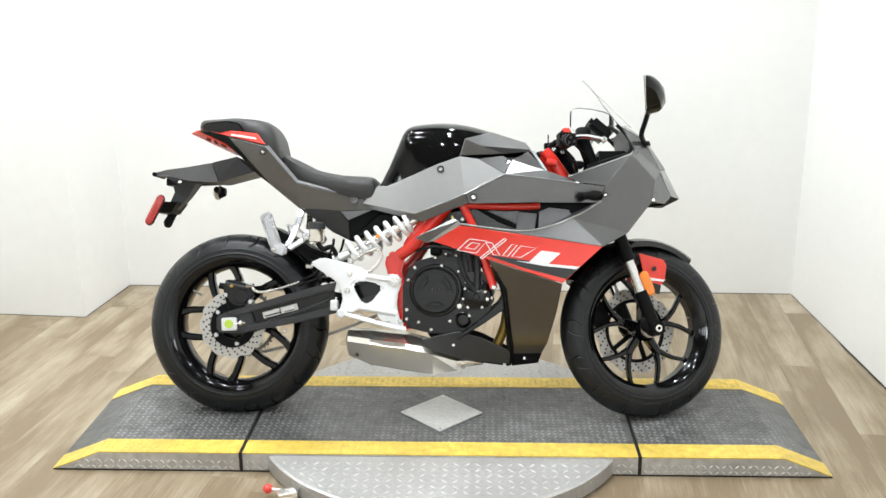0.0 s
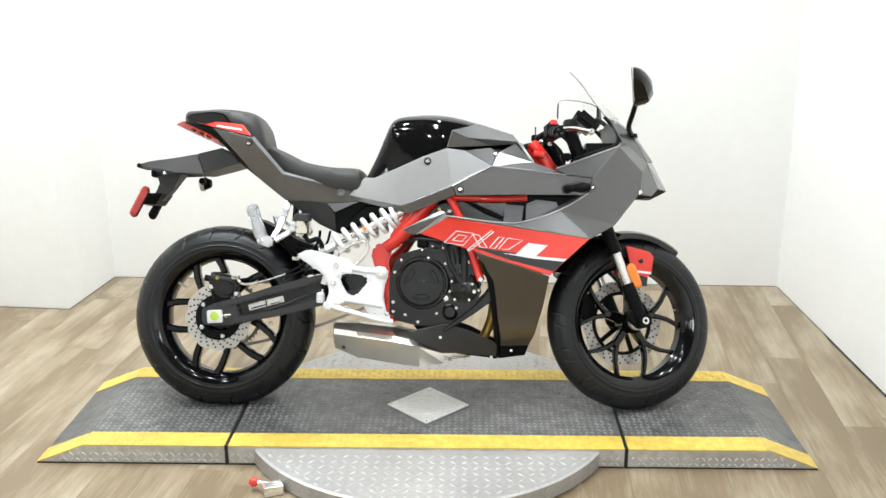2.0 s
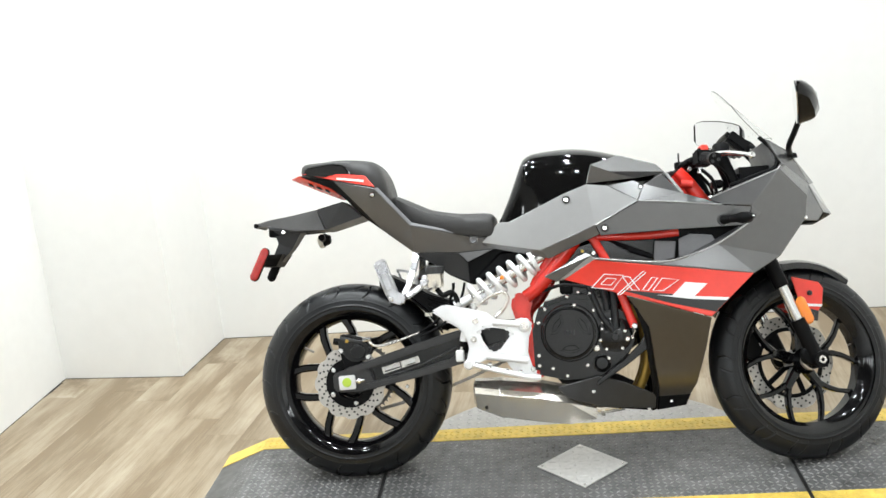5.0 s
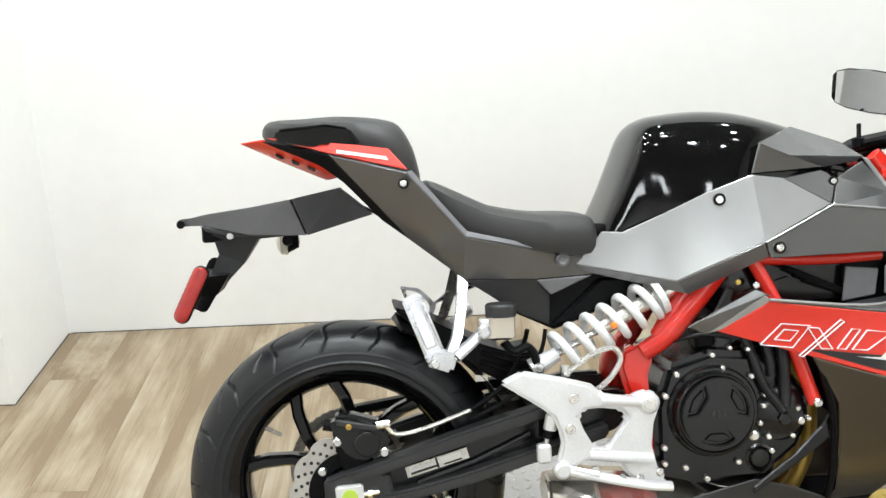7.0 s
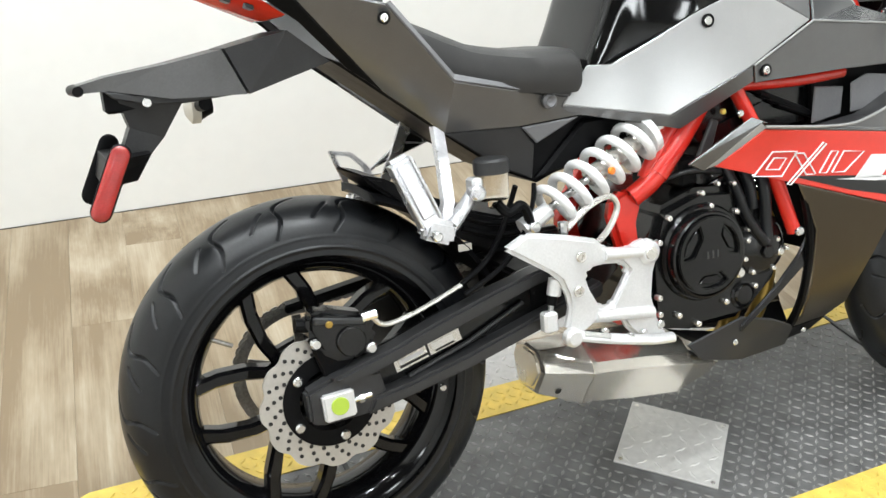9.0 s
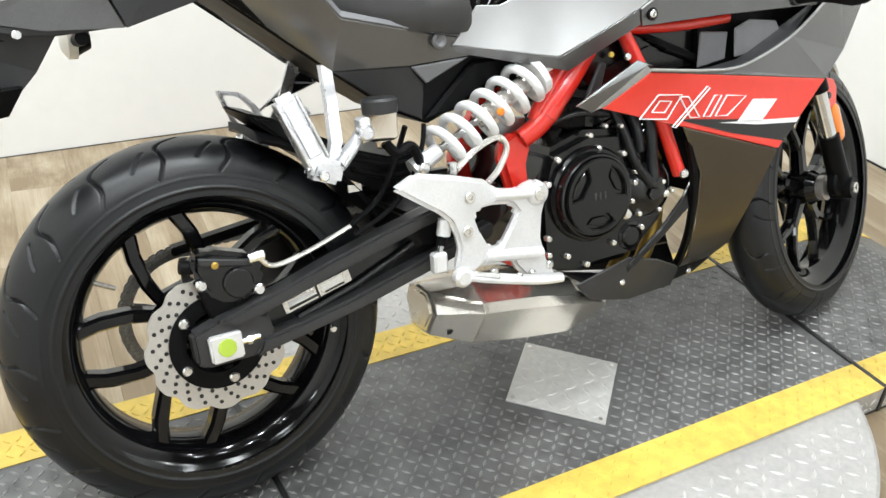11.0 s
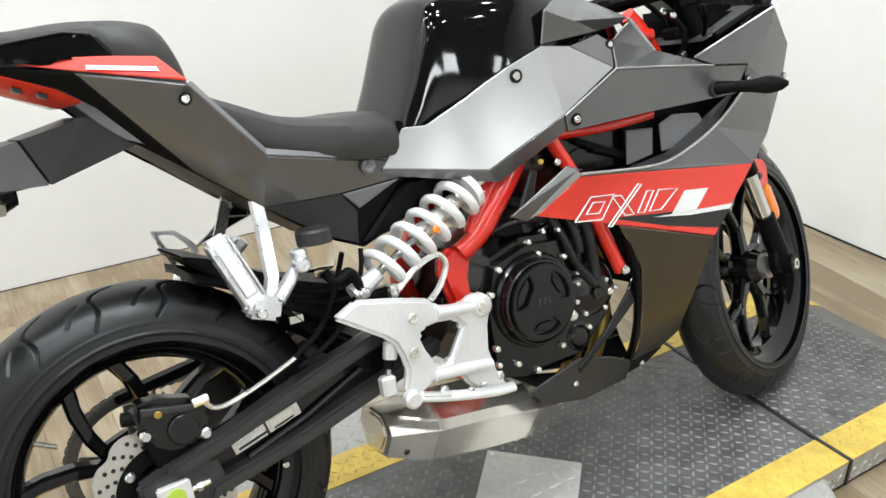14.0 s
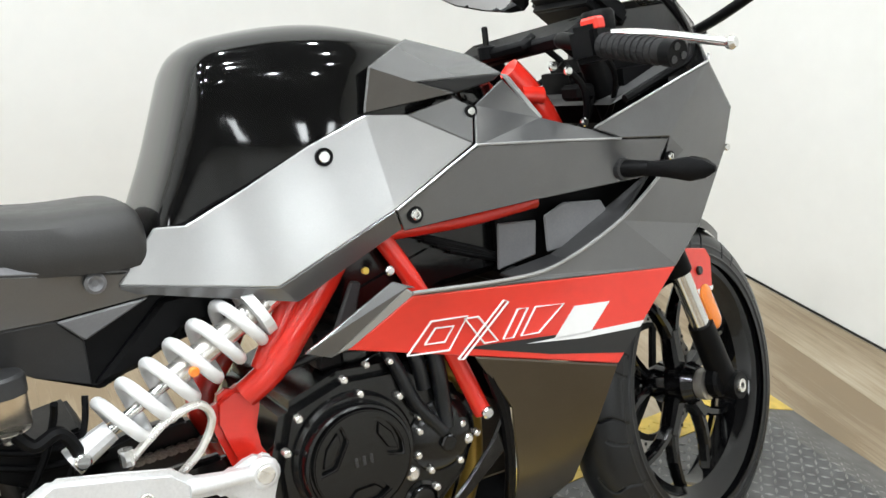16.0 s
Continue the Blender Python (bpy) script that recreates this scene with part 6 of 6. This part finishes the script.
dash = part("instrument_panel", moved(joined(box(-0.02, 0.02, -0.085, 0.085, -0.045, 0.045, 0.012, 2), box(-0.022, -0.016, -0.07, 0.07, -0.03, 0.03, 0.004)), Matrix.Translation((1.255, 0, 0.985)) @ Matrix.Rotation(radians(-50), 4, "Y")), PLASTIC, bike, "black instrument panel", True)
part("bright_bracket", tube([(1.205, -0.075, 0.90), (1.222, -0.08, 0.94), (1.245, -0.08, 0.955)], 0.008, 8, 0), CHROME, dash)
part("dash_cover", loft([[(1.20, -0.13, 0.835), (1.20, 0.13, 0.835), (1.215, 0.13, 0.845), (1.215, -0.13, 0.845)], [(1.345, -0.155, 0.885), (1.345, 0.155, 0.885), (1.35, 0.155, 0.895), (1.35, -0.155, 0.895)], [(1.325, -0.14, 0.975), (1.325, 0.14, 0.975), (1.335, 0.14, 0.975), (1.335, -0.14, 0.975)]]), FENDER, bike, "dark grey inner fairing")
part("ignition_lock", lathe([(0, 0), (0.015, 0), (0.015, 0.018), (0.010, 0.021), (0, 0.021)], (1.085, 0.02, 0.925), 16, "Z", False), PLASTIC, bike, "black ignition lock")
part("key", box(1.083, 1.087, 0.012, 0.028, 0.945, 0.975, 0.002), PLASTIC, bike, "key in the ignition")

# screen, mirrors, front indicators
scr = []
for i in range(9):
    u = -1 + 2 * i / 8
    bx, bz = 1.372 - 0.058 * u * u, 0.992 - 0.012 * u * u
    tx, tz = 1.200 + 0.045 * u * u, 1.162 - 0.07 * u * u
    scr.append([(bx + (tx - bx) * t - 0.012 * math.sin(math.pi * t), 0.145 * u * (1 - 0.42 * t), bz + (tz - bz) * t + 0.012 * math.sin(math.pi * t)) for t in (0, 0.2, 0.4, 0.6, 0.8, 1.0)])
sbm = from_lists([p for row in scr for p in row], [(6 * i + j, 6 * i + j + 1, 6 * i + 7 + j, 6 * i + 6 + j) for i in range(8) for j in range(5)])
bmesh.ops.recalc_face_normals(sbm, faces=sbm.faces[:])
bmesh.ops.solidify(sbm, geom=sbm.faces[:], thickness=0.002)
screen = part("windscreen", sbm, CLEAR, bike, "clear curved windscreen", True)
screen.visible_shadow = False


POINTED = ((0, 0.024, 0.022), (0.05, 0.040, 0.044), (0.22, 0.051, 0.058), (0.45, 0.050, 0.054), (0.70, 0.038, 0.040), (0.90, 0.020, 0.020), (1.0, 0.005, 0.006))
BLOCKY = ((0, 0.030, 0.024), (0.05, 0.042, 0.040), (0.20, 0.049, 0.054), (0.50, 0.051, 0.056), (0.80, 0.047, 0.048), (0.95, 0.038, 0.034), (1.0, 0.026, 0.016))


def mirror(root, inner, outer, up, profile, stem, name_label):
    """A rounded wedge of a mirror between its inner and outer ends, on a bent stem."""
    a, b = Vector(inner), Vector(outer)
    along = (b - a).normalized()
    upv = Vector(up)
    fwd = along.cross(upv).normalized()
    fwd = fwd if fwd.x > 0 else -fwd
    rings = []
    for t, hgt, dep in profile:
        c = a.lerp(b, t)
        rings.append([c + upv * hgt * s + fwd * dep * d for s, d in ((1, 0), (0.8, 0.7), (0.3, 1), (-0.3, 1), (-0.8, 0.75), (-1, 0), (-0.5, -0.04), (0.5, -0.04))])
    mi = part("mirror", loft(rings), BLACK, root, name_label, True)
    face = [[a.lerp(b, t) + upv * hgt * 0.94 * s - fwd * d for s, d in ((1, 0.003), (-1, 0.003), (-1, 0.006), (1, 0.006))] for t, hgt, dep in profile[1:-1]]
    part("mirror_glass", loft(face), MIRROR, mi, "silver mirror glass")
    part("mirror_stem", tube(stem, 0.0085, 10, 5), PLASTIC, mi, "", True)
    part("mirror_foot", lathe([(0, -0.006), (0.02, -0.006), (0.016, 0.008), (0, 0.01)], stem[0], 14, "Z", False), PLASTIC, mi)
    return mi


mirror(bike, (1.376, -0.315, 1.020), (1.352, -0.437, 1.087), (0.02, 0.42, 0.9), POINTED, [(1.402, -0.108, 0.926), (1.378, -0.19, 0.945), (1.378, -0.265, 0.975), (1.380, -0.325, 1.005)], "black mirror on a bent stem")
mirror(bike, (1.335, 0.245, 1.040), (1.185, 0.325, 1.078), (0.02, -0.12, 0.99), BLOCKY, [(1.392, 0.165, 0.935), (1.37, 0.185, 0.975), (1.350, 0.205, 1.01), (1.325, 0.245, 1.035)], "black mirror turned back on its stem")
for k in (-1, 1):
    fi = part("front_indicator", tube([(1.177, k * 0.166, 0.742), (1.186, k * 0.19, 0.742), (1.196, k * 0.21, 0.742)], [0.015, 0.011], 12, 4), PLASTIC, bike, "slim black front indicator", True)
    rings = []
    for t, w, h in ((0, 0.006, 0.008), (0.12, 0.009, 0.010), (0.4, 0.011, 0.012), (0.7, 0.014, 0.017), (0.88, 0.011, 0.013), (1, 0.003, 0.004)):
        c = Vector((1.188, k * 0.194, 0.742)).lerp(Vector((1.238, k * 0.300, 0.738)), t)
        rings.append([c + Vector((w, -k * w * 0.4, 0)) * u + Vector((0, 0, h)) * s for u, s in ((1, 0.3), (0.6, 1), (-0.6, 1), (-1, 0.3), (-1, -0.4), (-0.6, -1), (0.6, -1), (1, -0.4))])
    part("indicator_body", loft(rings), PLASTIC, fi, "", True)
    part("indicator_base", lathe([(0, 0.01), (0.018, 0.01), (0.016, -0.006), (0, -0.008)] if k < 0 else [(0, -0.01), (0.018, -0.01), (0.016, 0.006), (0, 0.008)], (1.178, k * 0.172, 0.742), 16, "Y", False), PLASTICG, fi)

# ---- the floor: vinyl planks ----
floor = tagged(link("floor", box(-6.7, 6.2, -6.4, 1.8, -0.06, -0.007, 0), OAK), "pale oak vinyl plank floor", "floor", kind="structure")
PW, PL = 0.152, 1.22
pm_ = bmesh.new()
bmesh.ops.create_cube(pm_, size=1, matrix=Matrix.LocRotScale((0, 0, -0.0025), None, (PW - 0.0004, PL - 0.0005, 0.005)))
bmesh.ops.bevel(pm_, geom=[e for e in pm_.edges if all(v.co.z > -0.001 for v in e.verts)], offset=0.0003, segments=1, affect="EDGES")
plank_me = bpy.data.meshes.new("plank")
pm_.to_mesh(plank_me)
pm_.free()
plank_me.materials.append(OAK)
TURN = radians(-5.2)
rot = Matrix.Rotation(TURN, 4, "Z")
rng = random.Random(4)
for i in range(-16, 15):
    shift = rng.random() * PL
    for j in range(-5, 4):
        c = rot @ Vector((i * PW, j * PL + shift, 0))
        top_y, low_y = (1.19 if c.x < -1.75 else 1.60), -4.6
        a, b = max(-PL / 2, low_y - c.y), min(PL / 2, top_y - c.y)
        if -2.35 < c.x < 1.72 and b - a > 0.03:
            mid = c + rot @ Vector((0, (a + b) / 2, 0))
            ob = new("plank", plank_me)
            ob.parent = floor
            ob.matrix_basis = Matrix.Translation(mid) @ rot @ Matrix.Diagonal((1, (b - a) / PL, 1, 1))
